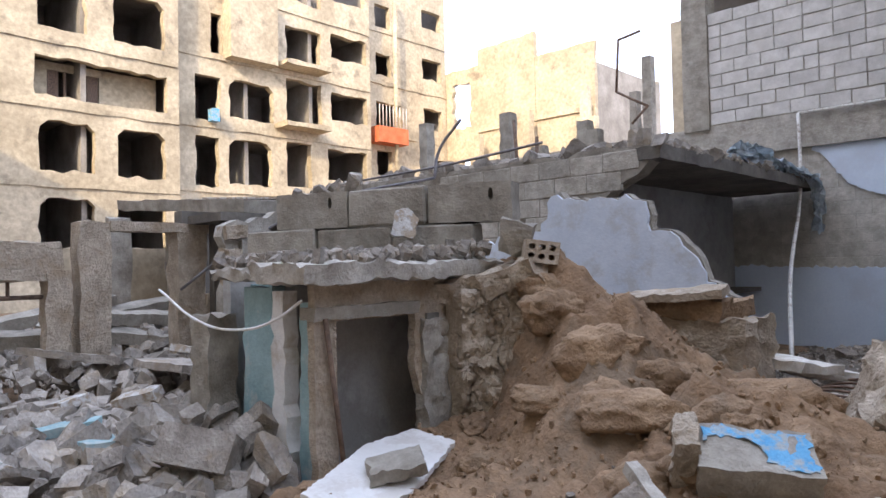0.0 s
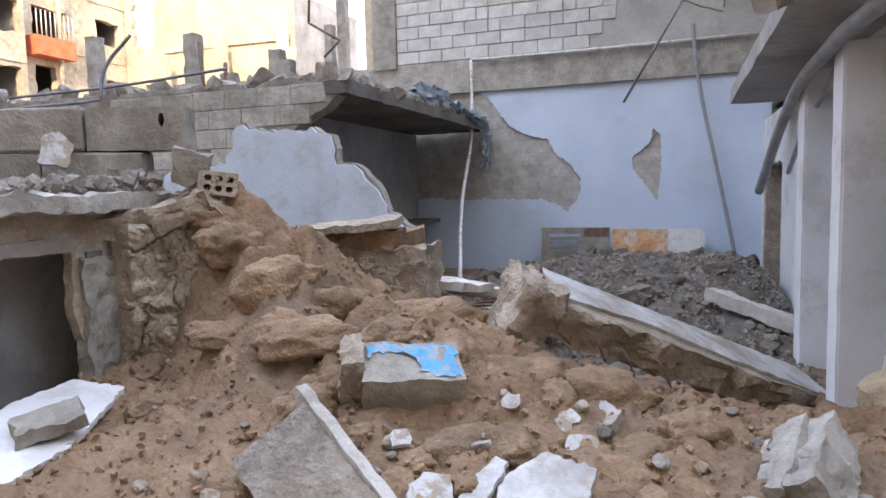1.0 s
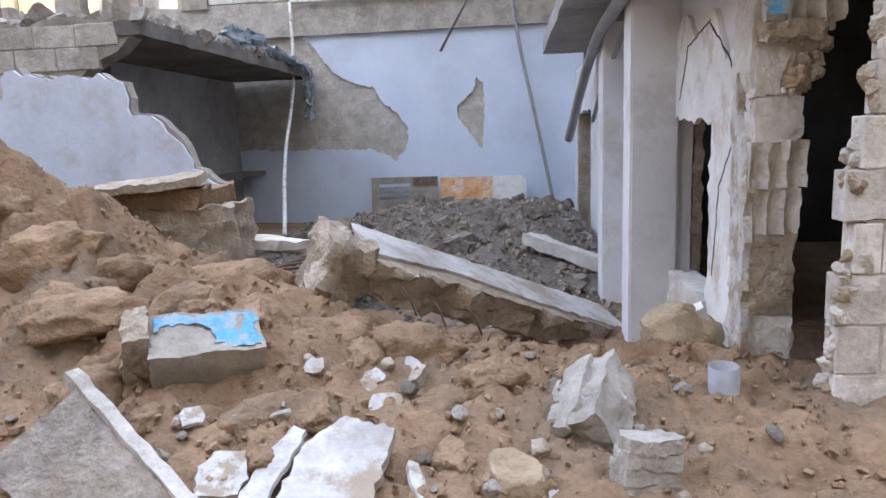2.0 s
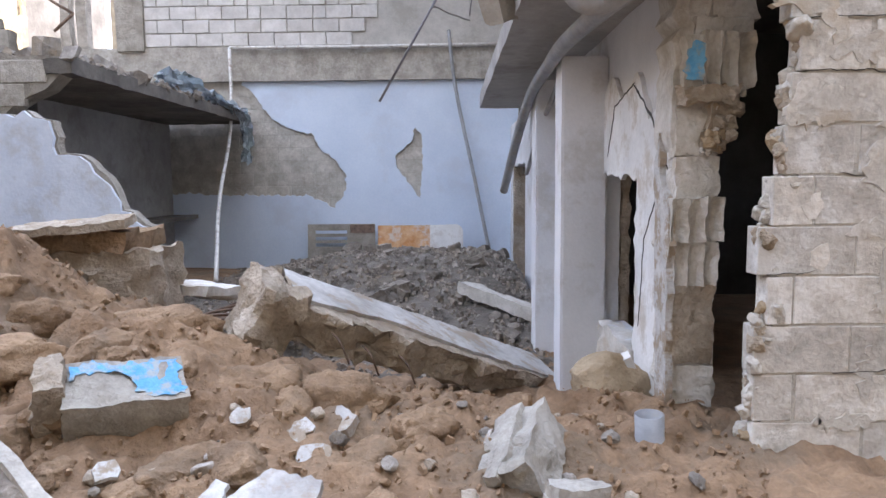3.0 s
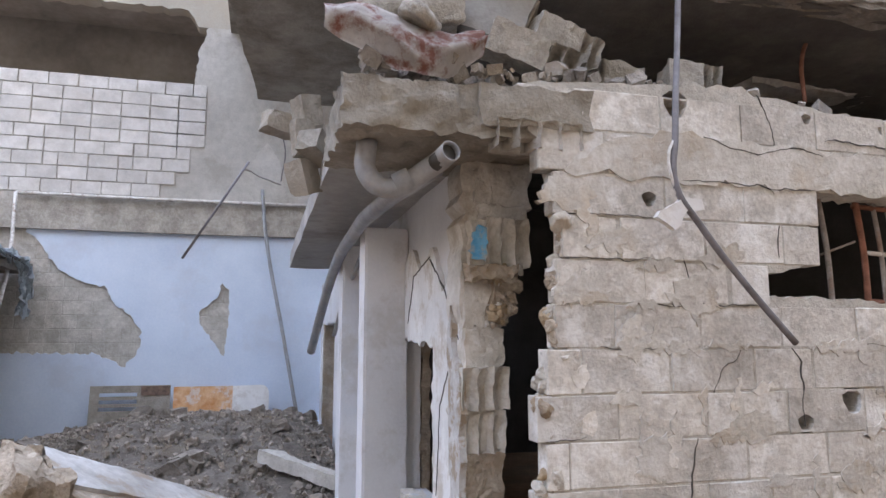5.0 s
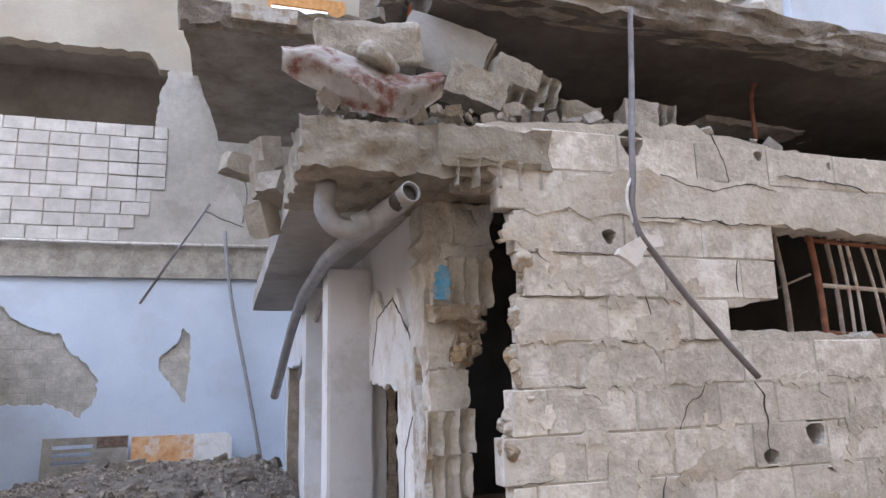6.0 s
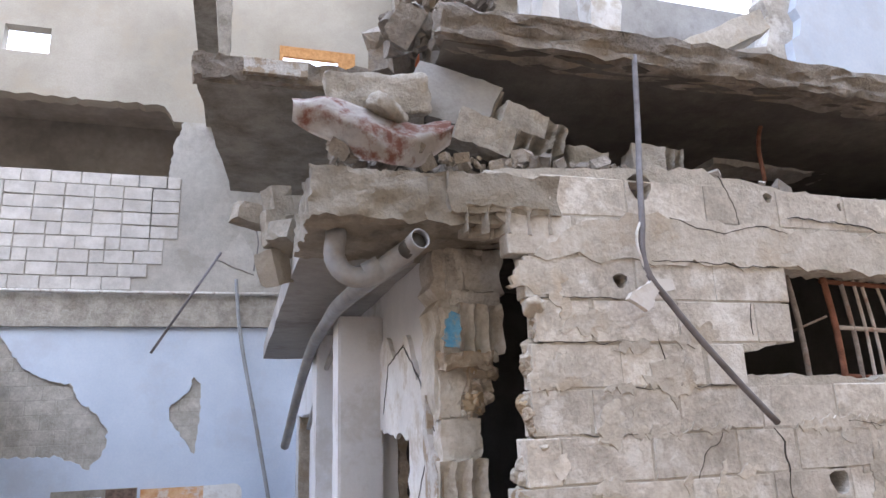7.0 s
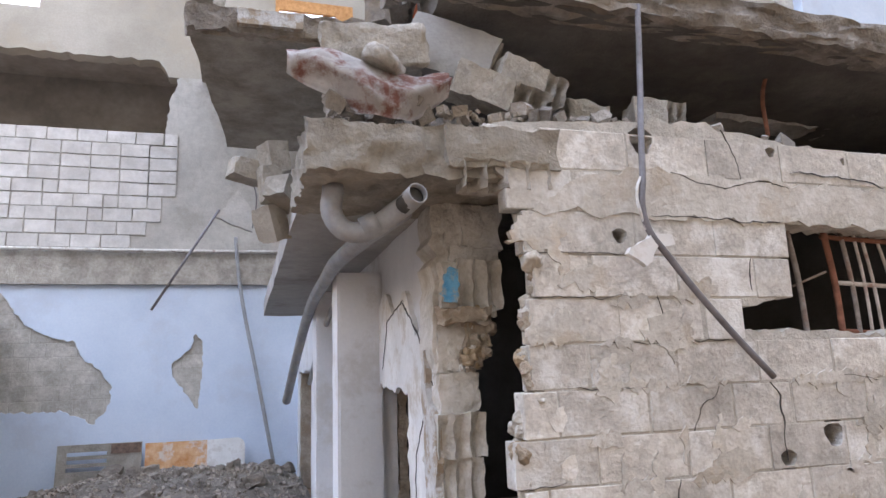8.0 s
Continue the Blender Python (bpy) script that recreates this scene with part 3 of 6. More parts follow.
# the room behind the wing, closed and unlit, its shade deepened by near-black colour
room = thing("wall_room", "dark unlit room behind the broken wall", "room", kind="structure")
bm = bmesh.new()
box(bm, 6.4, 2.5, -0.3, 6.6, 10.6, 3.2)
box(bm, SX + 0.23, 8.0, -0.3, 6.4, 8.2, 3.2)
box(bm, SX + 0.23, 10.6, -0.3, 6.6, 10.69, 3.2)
# unseen ceiling added to keep sky light out of the far doorway
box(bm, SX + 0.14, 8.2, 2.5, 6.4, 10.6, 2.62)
part("inner_walls", bm, M_SHADE, room)
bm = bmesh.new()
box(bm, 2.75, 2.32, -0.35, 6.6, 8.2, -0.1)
part("inner_floor", bm, M_SHADE, room)

# hollow-block pillar with a broken face
pillar = thing("block_pillar", "broken hollow-block pillar with white plaster on one side", "pillar", "", None, "structure")
core_outline = jag([(2.46, -0.1), (2.63, -0.1), (2.63, 0.6), (2.635, 1.2), (2.62, 1.5), (2.67, 1.66), (2.715, 1.84), (2.745, 1.95), (2.745, 2.08), (2.765, 2.16), (2.79, 2.27), (2.45, 2.27), (2.44, 1.7), (2.47, 1.5), (2.45, 1.0)], 0.045, 0.022, 4, keep=(0, 10))
bm = bmesh.new()
sheet(bm, core_outline, [], 0.22, facing_y(2.722))
part("core", bm, M_PILLAR, pillar)
PILLAR_BLOCKS = ((2.445, 0.0, 2.625, 0.3, 2.7), (2.45, 0.305, 2.63, 0.64, 2.71), (2.448, 0.645, 2.628, 0.975, 2.705), (2.452, 1.345, 2.635, 1.515, 2.7), (2.45, 1.52, 2.585, 1.72, 2.712),
                 (2.55, 1.53, 2.66, 1.62, 2.69), (2.57, 1.62, 2.68, 1.73, 2.675), (2.52, 2.0, 2.74, 2.06, 2.69), (2.5, 2.062, 2.765, 2.265, 2.71))
for k, (x0, z0, x1, z1, y0) in enumerate(PILLAR_BLOCKS):
    part("block", rough_box(x0, y0, z0, x1, 2.8, z1, 0.02, 0.012 if k < 5 else 0.02, 14, k + 2), M_CAKED if k in (0, 2, 5, 6) else M_PILLAR, pillar)
crumb = [boulder_mesh("crumb", 0.07, 0.06, 0.055, mt, 160 + i, 9, 0.1) for i, mt in enumerate((M_CAKED, M_STONE, M_PILLAR))]
rc = random.Random(19)
for k in range(26):
    z = rc.uniform(1.52, 1.8)
    put("crumb", crumb[k % 3], pose(2.6 + (z - 1.55) * 0.35 + rc.uniform(-0.06, 0.05), 2.69 + rc.uniform(-0.03, 0.02), z, rc.uniform(0, 360), rc.uniform(0, 360), 0) @ Matrix.Scale(rc.uniform(0.35, 0.95), 4), parent=pillar)


def fluted(x0, x1, z0, z1, y0, y1, cells, depth, seed):
    """The split end of a hollow block: a face with open half-round cells."""
    nx, nz = cells * 7, 9
    bm = bmesh.new()
    def at(i, j):
        u, w = i / nx, j / nz
        c = abs(math.sin(math.pi * u * cells)) ** 0.7
        c = max(0.0, c - 0.35) / 0.65 * min(1.0, (1 - w) * 4)
        x, z = x0 + (x1 - x0) * u, z0 + (z1 - z0) * w
        p = Vector((x, seed, z)) * 16
        d = 0.012 * fbm(p) + 0.006 * fbm(p * 3)
        return bm.verts.new((x + 0.008 * fbm(p + Vector((5, 1, 2))), y0 + depth * c + d, z + 0.009 * fbm(p + Vector((1, 7, 3)))))
    g = [[at(i, j) for j in range(nz + 1)] for i in range(nx + 1)]
    for i in range(nx):
        for j in range(nz):
            bm.faces.new((g[i][j], g[i + 1][j], g[i + 1][j + 1], g[i][j + 1]))
    rim = [g[i][0] for i in range(nx)] + [g[nx][j] for j in range(nz)] + [g[i][nz] for i in range(nx, 0, -1)] + [g[0][j] for j in range(nz, 0, -1)]
    back = [bm.verts.new((v.co.x, y1, v.co.z)) for v in rim]
    for i in range(len(rim)):
        k = (i + 1) % len(rim)
        bm.faces.new((rim[i], rim[k], back[k], back[i]))
    return bm


for x0, x1, z0, z1, y0, cells, depth in ((2.43, 2.645, 1.165, 1.345, 2.668, 3, 0.035), (2.455, 2.635, 0.975, 1.165, 2.695, 3, 0.03), (2.535, 2.74, 1.785, 2.0, 2.64, 3, 0.06)):
    part("fluted_block", fluted(x0, x1, z0, z1, y0, 2.8, cells, depth, z0), M_PILLAR, pillar, "split hollow block with open cells")
part("ledge", rough_box(2.46, 2.64, 1.72, 2.69, 2.78, 1.79, 0.022, 0.022, 12, 3), M_CAKED, pillar, "crumbling earth-coloured ledge")
bm = bmesh.new()
part("painted_stub", rough_box(2.47, 2.66, 1.79, 2.55, 2.78, 2.0, 0.022, 0.012, 12, 5), M_PILLAR, pillar)
sheet(bm, jag([(-0.035, -0.075), (0.03, -0.085), (0.035, 0.06), (0.0, 0.075), (-0.03, 0.04)], 0.015, 0.012, 3), [], 0.012, pose(2.5, 2.64, 1.89, 90, 0, -14))
part("blue_paint_patch", bm, M_BLUEPAINT, pillar, "patch of faded blue paint")
bm = bmesh.new()
sheet(bm, jag([(2.69, 0.05), (2.8, 0.05), (2.83, 0.5), (2.9, 1.5), (2.84, 1.62), (2.8, 1.4), (2.69, 1.3)], 0.05, 0.02, 3), [], 0.03, facing_x(2.425))
part("plaster_sheet", bm, M_WHITE, pillar)

# block wall that faces the yard
wall_block = thing("wall_south", "rough grey concrete block wall with smeared mortar", "wall", kind="structure")
RY = 2.3
EDGE_Z = (-0.2, 0.45, 0.64, 0.82, 0.98, 1.06, 1.09, 1.23, 1.27, 1.33, 1.43, 1.51, 1.7, 1.95, 2.05, 2.1, 2.2, 2.3)
EDGE_X = (2.6, 2.6, 2.61, 2.615, 2.65, 2.66, 2.615, 2.615, 2.645, 2.66, 2.7, 2.69, 2.715, 2.73, 2.69, 2.69, 2.66, 2.55)
outer = jag([(7.0, -0.2)][::-1] + [(7.0, 2.4), (4.7, 2.42), (4.0, 2.52), (3.5, 2.58), (2.6, 2.5)] + [(x + 0.05, z) for x, z in zip(EDGE_X[::-1], EDGE_Z[::-1])], 0.06, 0.02, 6, keep=(0,))
win = jag([(3.69, 1.645), (4.1, 1.645), (4.86, 1.59), (4.95, 2.1), (3.975, 2.13), (3.91, 1.8), (3.82, 1.77), (3.69, 1.75)], 0.04, 0.018, 2)
bm = bmesh.new()
HOLES = ((3.28, 2.46, 0.055), (3.135, 2.045, 0.033), (4.1, 1.2, 0.055), (3.845, 1.11, 0.04), (3.96, 2.46, 0.025), (4.385, 2.44, 0.02))
sheet(bm, outer, [win] + [[(hx + 1.3 * hr_ * math.cos(t), hz + 1.3 * hr_ * math.sin(t)) for t in np.linspace(0, math.tau, 10, endpoint=False)] for hx, hz, hr_ in HOLES], 0.15, facing_y(RY + 0.0012))
part("mortar_core", bm, M_MORTAR, wall_block)
rw = random.Random(12)
variants = {}
for r in range(15):
    z = 0.095 + r * 0.178
    x = 2.62 - 0.2 * (r % 2) - rw.uniform(0, 0.09)
    while x < 6.6:
        L = 0.4 if rw.random() > 0.15 else 0.3
        x0, x1 = x, x + L
        left = np.interp(z, EDGE_Z, EDGE_X)
        x0 = max(x0, left)
        spans = [(x0, x1)]
        if 1.6 < z < 2.08:
            wl = 3.98 if z > 1.76 else 3.72
            spans = [(x0, min(x1, wl))] if x0 < wl - 0.06 else ([] if x1 < 4.88 else [(max(x0, 4.88), x1)])
        for a, b in spans:
            if b - a > 0.07 and z < 2.56 - max(0, (a - 3.5) * 0.11):
                pierced = [(hx - (a + b) / 2, hz - z, hr_) for hx, hz, hr_ in HOLES if a < hx < b and abs(hz - z) < 0.089]
                if pierced:
                    pb = bmesh.new()
                    half = (b - a) / 2 - 0.004
                    sheet(pb, rect(-half, -0.0865, half, 0.0865), [[(max(-half + 0.012, min(half - 0.012, hx + hr_ * math.cos(t) * (1 + 0.2 * math.sin(3 * t)))), max(-0.079, min(0.079, hz + hr_ * math.sin(t)))) for t in np.linspace(0, math.tau, 12, endpoint=False)] for hx, hz, hr_ in pierced], 0.09, facing_y(-0.045))
                    pb.normal_update()
                    pm = bpy.data.meshes.new("block")
                    bmesh.ops.recalc_face_normals(pb, faces=pb.faces)
                    pb.to_mesh(pm)
                    pb.free()
                    pm.materials.append(M_BLOCK)
                    put("block", pm, pose((a + b) / 2, RY + 0.042, z), parent=wall_block)
                    continue
                key = round((b - a) / 0.05)
                k2 = (key, rw.randrange(3))
                if k2 not in variants:
                    variants[k2] = block_mesh("block", key * 0.05 - 0.008, 0.09, 0.172, M_BLOCK, key * 3.1 + k2[1] * 7, 0.003, 0.004)
                put("block", variants[k2], pose((a + b) / 2, RY + 0.0435 + rw.uniform(-0.0015, 0.0015), z, rw.uniform(-0.4, 0.4), rw.uniform(-0.5, 0.5), rw.uniform(-0.3, 0.3)), parent=wall_block)
        x += L

rm = random.Random(77)
for k in range(130):
    cx, cz = rm.uniform(2.75, 5.2), rm.uniform(0.2, 2.1)
    w_, h_ = ((rm.uniform(0.05, 0.17), rm.uniform(0.012, 0.03)), (rm.uniform(0.012, 0.035), rm.uniform(0.04, 0.12)), (rm.uniform(0.03, 0.14), rm.uniform(0.025, 0.1)))[k % 3]
    if k % 3 == 0:
        cz = 0.184 + 0.178 * round((cz - 0.184) / 0.178) + rm.uniform(-0.015, 0.015)
    if (cx + w_ > 3.6 and cz + h_ > 1.52) or any(abs(cx - hx) < w_ + 0.1 and abs(cz - hz) < h_ + 0.1 for hx, hz, hr_ in HOLES):
        continue
    blob = jag([(cx - w_, cz - h_ * 0.6), (cx + w_ * 0.3, cz - h_), (cx + w_, cz - h_ * 0.2), (cx + w_ * 0.7, cz + h_), (cx - w_ * 0.4, cz + h_ * 0.7)], 0.018, 0.022, k)
    bm = bmesh.new()
    sheet(bm, blob, [], 0.03, facing_y(RY - 0.0044 - 0.00001 * k))
    part("render_patch", bm, M_SMEAR, wall_block)
bm = bmesh.new()
sheet(bm, jag([(2.75, 2.14), (3.1, 2.13), (3.96, 2.125), (5.6, 2.08), (5.6, 2.26), (4.4, 2.3), (3.3, 2.34), (3.0, 2.3)], 0.05, 0.02, 3), [], 0.04, facing_y(RY - 0.009))
part("render_band", bm, M_SMEAR, wall_block, "cracked band of pale render over the window")

part("render_lump", rough_box(2.4, 2.288, 2.31, 2.88, 2.42, 2.475, 0.028, 0.016, 12, 6), M_CONC, wall_block)
part("fluted_block", fluted(2.47, 2.83, 2.225, 2.335, 2.28, 2.42, 4, 0.1, 3), M_LINTEL, wall_block, "broken hollow block with open cells")
edge_lumps = [boulder_mesh("lump", 0.07, 0.06, 0.055, mt, 80 + i, 9, 0.09) for i, mt in enumerate((M_PILLAR, M_STONE, M_CAKED, M_SMEAR))]
for k in range(80):
    z = 0.3 + 1.7 * (k / 80) + rm.uniform(-0.02, 0.02)
    x = np.interp(z, EDGE_Z, EDGE_X) + rm.uniform(0.0, 0.07) + (0.03 if 1.06 < z < 1.25 else 0)
    put("lump", edge_lumps[rm.choice((0, 0, 1, 2, 3))], pose(x, RY + rm.uniform(0.01, 0.06), z, rm.uniform(0, 360), rm.uniform(0, 360), 0) @ Matrix.Scale(rm.uniform(0.4, 1.35), 4), parent=wall_block)


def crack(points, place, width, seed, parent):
    """Thin dark strip along a broken line: a crack's shade on a wall face."""
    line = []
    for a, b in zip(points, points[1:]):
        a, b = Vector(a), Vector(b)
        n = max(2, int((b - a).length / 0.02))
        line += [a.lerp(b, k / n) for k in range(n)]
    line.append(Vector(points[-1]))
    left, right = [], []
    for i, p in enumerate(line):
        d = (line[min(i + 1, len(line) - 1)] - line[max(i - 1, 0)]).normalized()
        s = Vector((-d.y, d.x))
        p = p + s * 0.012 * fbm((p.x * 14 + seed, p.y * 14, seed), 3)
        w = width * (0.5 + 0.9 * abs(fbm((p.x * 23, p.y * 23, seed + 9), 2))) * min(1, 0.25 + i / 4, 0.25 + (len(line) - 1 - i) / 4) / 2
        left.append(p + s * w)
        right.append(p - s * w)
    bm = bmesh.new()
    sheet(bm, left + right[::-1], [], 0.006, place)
    part("crack", bm, M_SHADE, parent)


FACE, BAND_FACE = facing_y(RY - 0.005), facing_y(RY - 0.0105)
# nothing is cut here: near-black strips paint the shade of cracks
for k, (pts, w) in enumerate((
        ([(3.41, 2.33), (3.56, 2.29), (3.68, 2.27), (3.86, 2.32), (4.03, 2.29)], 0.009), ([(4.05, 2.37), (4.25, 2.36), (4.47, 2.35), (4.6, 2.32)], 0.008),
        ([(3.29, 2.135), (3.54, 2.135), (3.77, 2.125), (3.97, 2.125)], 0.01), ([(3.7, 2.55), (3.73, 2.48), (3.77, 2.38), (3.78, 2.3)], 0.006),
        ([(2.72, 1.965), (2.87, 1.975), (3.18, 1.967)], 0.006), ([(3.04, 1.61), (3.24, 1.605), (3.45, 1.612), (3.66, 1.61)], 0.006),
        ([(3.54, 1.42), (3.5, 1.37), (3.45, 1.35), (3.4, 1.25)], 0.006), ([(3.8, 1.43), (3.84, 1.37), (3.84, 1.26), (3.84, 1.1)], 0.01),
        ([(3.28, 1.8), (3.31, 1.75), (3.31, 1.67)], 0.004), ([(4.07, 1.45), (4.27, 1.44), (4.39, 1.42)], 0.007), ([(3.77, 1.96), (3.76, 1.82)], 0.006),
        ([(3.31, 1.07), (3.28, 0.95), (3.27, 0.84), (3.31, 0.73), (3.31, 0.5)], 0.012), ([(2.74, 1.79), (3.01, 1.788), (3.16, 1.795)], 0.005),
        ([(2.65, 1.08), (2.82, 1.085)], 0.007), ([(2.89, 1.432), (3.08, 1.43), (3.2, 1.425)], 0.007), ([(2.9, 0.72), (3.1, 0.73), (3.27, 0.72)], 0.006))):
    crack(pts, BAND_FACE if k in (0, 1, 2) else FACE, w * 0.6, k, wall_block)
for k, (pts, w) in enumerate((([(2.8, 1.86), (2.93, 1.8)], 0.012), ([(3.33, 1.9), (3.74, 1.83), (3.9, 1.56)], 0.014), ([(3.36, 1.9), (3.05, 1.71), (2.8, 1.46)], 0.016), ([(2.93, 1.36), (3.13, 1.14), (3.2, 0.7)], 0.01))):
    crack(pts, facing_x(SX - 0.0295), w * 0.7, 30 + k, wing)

# window bars
grille = thing("window_grille", "bent white and rust-red iron window bars in the gap", "window bars", at=pose(0, 0, 0))
for i, (xt, xb) in enumerate(((4.12, 4.152), (4.338, 4.36), (4.44, 4.465), (4.52, 4.54), (4.567, 4.605), (4.657, 4.74), (4.74, 4.8))):
    tube("bar", [(xt, RY + 0.13, 2.13), ((xt + xb) / 2 + 0.006, RY + 0.12, 1.88), (xb, RY + 0.12, 1.6)], (0.013, 0.015, 0.011)[min(i, 2)] if i < 3 else 0.008, (M_WOODGREY, M_REDRUST, M_WOODGREY)[i] if i < 3 else M_BARS, grille)
tube("crossbar", [(4.36, RY + 0.12, 1.875), (4.95, RY + 0.12, 1.845)], 0.011, M_BARS, grille)
tube("crossbar", [(4.13, RY + 0.15, 1.86), (4.33, RY + 0.14, 1.93)], 0.006, M_WOODGREY, grille)
tube("crossbar", [(4.32, RY + 0.13, 2.1), (4.95, RY + 0.12, 2.07)], 0.012, M_REDRUST, grille)
tube("crossbar", [(4.36, RY + 0.13, 1.645), (4.95, RY + 0.12, 1.61)], 0.013, M_REDRUST, grille)

# slab over the pillar, upper slab and balcony
slab_low = single("lintel_slab", rough_box(1.86, 2.32, 2.27, 2.75, 3.0, 2.47, 0.028, 0.02, 12, 3), M_CONC, "broken concrete lintel slab above the pillar", "slab", kind="structure")
bm = bmesh.new()
box(bm, 1.88, 2.95, 2.29, 2.75, 7.95, 2.43)
part_soffit = single("soffit_slab", rough(bm, 0.25, 0.01, 3), M_GREYPLAST, "thin grey plastered slab over the side passage", "slab", kind="structure")
bm = bmesh.new()
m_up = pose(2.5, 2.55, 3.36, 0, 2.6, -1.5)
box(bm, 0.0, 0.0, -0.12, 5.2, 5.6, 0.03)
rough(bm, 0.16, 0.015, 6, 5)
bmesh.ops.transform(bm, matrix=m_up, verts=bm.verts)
# whole slab coloured dark to deepen the shade of its underside
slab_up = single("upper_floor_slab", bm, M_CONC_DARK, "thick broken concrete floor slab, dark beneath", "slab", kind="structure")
edge = rough_box(-0.04, -0.05, -0.12, 3.0, 0.12, 0.05, 0.022, 0.028, 19, 8)
bmesh.ops.transform(edge, matrix=m_up, verts=edge.verts)
single("slab_edge", edge, M_RUBBLE, "ragged broken concrete edge of the upper slab", "slab", kind="structure")
bm = bmesh.new()
sheet(bm, [(1.31, 3.75), (2.9, 3.75), (2.9, 5.72), (1.5, 5.72)], [], 0.15, Matrix.Translation((0, 0, 3.53)))
rough(bm, 0.14, 0.012, 6, 2)
edge = rough_box(1.29, 3.7, 3.54, 2.5, 3.83, 3.69, 0.032, 0.022, 11, 5)
single("slab_edge", edge, M_RUBBLE, "ragged broken edge of the balcony slab", "slab", kind="structure")
balcony = single("balcony_slab", bm, M_CONC, "projecting broken balcony slab", "slab", kind="structure")

# ---- hut with the doorway ----
hut = thing("mud_hut", "small mud and block hut with a doorway", "hut", kind="structure")
HX = -1.63
bm = bmesh.new()
sheet(bm, jag([(1.74, 0.0), (3.2, 0.0), (3.2, 1.36), (1.74, 1.34)], 0.12, 0.02, 3, keep=(0,)), [jag([(1.88, 0.05), (2.5, 0.05), (2.52, 0.6), (2.44, 0.8), (2.45, 1.12), (1.88, 1.12)], 0.06, 0.02, 6, keep=(0, 4, 5))], 0.06, facing_x(HX - 0.06))
part("front_wall", bm, M_CAKED, hut)
bm = bmesh.new()
box(bm, -3.2, 3.0, 0.0, HX - 0.16, 3.15, 1.34)
box(bm, -3.0, 1.95, 0.0, -2.9, 3.0, 1.34)
part("inner_walls", bm, M_GREYPLAST, hut)
bm = bmesh.new()
box(bm, -2.15, 1.9, 0.0, -2.05, 2.99, 1.33)
part("partition", bm, M_GREYPLAST, hut, "plain grey inner wall behind the doorway")
for k, (x0, x1, z1, yy) in enumerate(((-2.44, -2.08, 1.3, 1.78), (-2.06, -1.9, 1.28, 1.74), (-1.83, -1.66, 1.22, 1.77))):
    bm = bmesh.new()
    sheet(bm, jag([(x0, 0.1), (x1, 0.1), (x1 - 0.02, z1), (x0 + 0.03, z1)], 0.06, 0.025, k, keep=(0,)), [], 0.09, facing_y(yy))
    part("side_panel", bm, M_TEAL if k != 1 else M_OLDWHITE, hut, "teal limewashed wall panel" if k != 1 else "torn white wall panel")
bm = bmesh.new()
box(bm, -3.0, 2.1, 0.1, -2.62, 2.2, 1.3)
part("dark_teal_wall", bm, M_TEAL, hut)
part("stump", rough_box(-2.95, 1.7, 0.1, -2.72, 1.9, 1.12, 0.06, 0.03, 7, 3), M_CONC, hut)
bm = bmesh.new()
box(bm, HX + 0.0, 2.53, 1.02, HX + 0.02, 2.63, 1.12)
part("switch_box", bm, M_CONC_DARK, hut, "small dark square recess box")
part("lintel", rough_box(HX - 0.1, 1.72, 1.13, HX + 0.03, 2.46, 1.2, 0.06, 0.01, 9, 2), M_CONC, hut, "broken concrete lintel")
part("door_pier", rough_box(HX - 0.05, 2.49, 0.1, HX + 0.04, 2.72, 1.08, 0.03, 0.03, 11, 4), M_LINTEL, hut, "crumbling pier")
part("roof_slab", rough_box(-2.05, 1.6, 1.33, HX + 0.14, 3.2, 1.43, 0.035, 0.025, 9, 7), M_LINTEL, hut, "thin broken concrete roof slab")
part("roof_ledge", rough_box(-2.65, 1.68, 1.345, -2.06, 3.2, 1.41, 0.04, 0.03, 9, 4), M_LINTEL, hut, "thinner broken edge of the roof")
part("rear_ledge", rough_box(-3.36, 2.25, 1.345, -2.6, 3.2, 1.41, 0.06, 0.03, 9, 6), M_LINTEL, hut, "broken rear edge of the roof")
tube("pole", [(HX + 0.035, 1.785, 1.14), (HX + 0.05, 1.9, 0.2)], 0.014, M_IRON, hut)

# block row on the hut's roof
row = thing("block_row", "two courses of large grey blocks on the hut roof", "wall", kind="structure")
brow = [block_mesh("block", 0.585, 0.2, 0.255, M_CONC, 70 + s, 0.016, 0.012) for s in range(3)]
ROW = pose(-1.44, 3.2, 1.42, 0, 0, 23.5)
bm = bmesh.new()
sheet(bm, jag(rect(-0.29, -0.127, 0.29, 0.127), 0.05, 0.008, 5), [[(0.15 + 0.018 * math.cos(t), 0.05 + 0.042 * math.sin(t)) for t in np.linspace(0, math.tau, 10, endpoint=False)]], 0.2, facing_y(-0.1))
pierced_block = part("block", bm, M_CONC, row).data
bpy.data.objects.remove(row.children[0])
for r in range(2):
    for c in range(3):
        put("block", pierced_block if (r, c) in ((1, 0), (1, 2)) else brow[(r + c) % 3], ROW @ pose(-0.3 - c * 0.6 - 0.26 * (1 - r), 0.012 * ((c + r) % 2), 0.13 + 0.262 * r, 0, 0, (c * 7 % 3 - 1) * 0.8), parent=row)
bank = thing("earth_bank", "cracked dry earth bank against the hut", "earth bank", kind="structure")
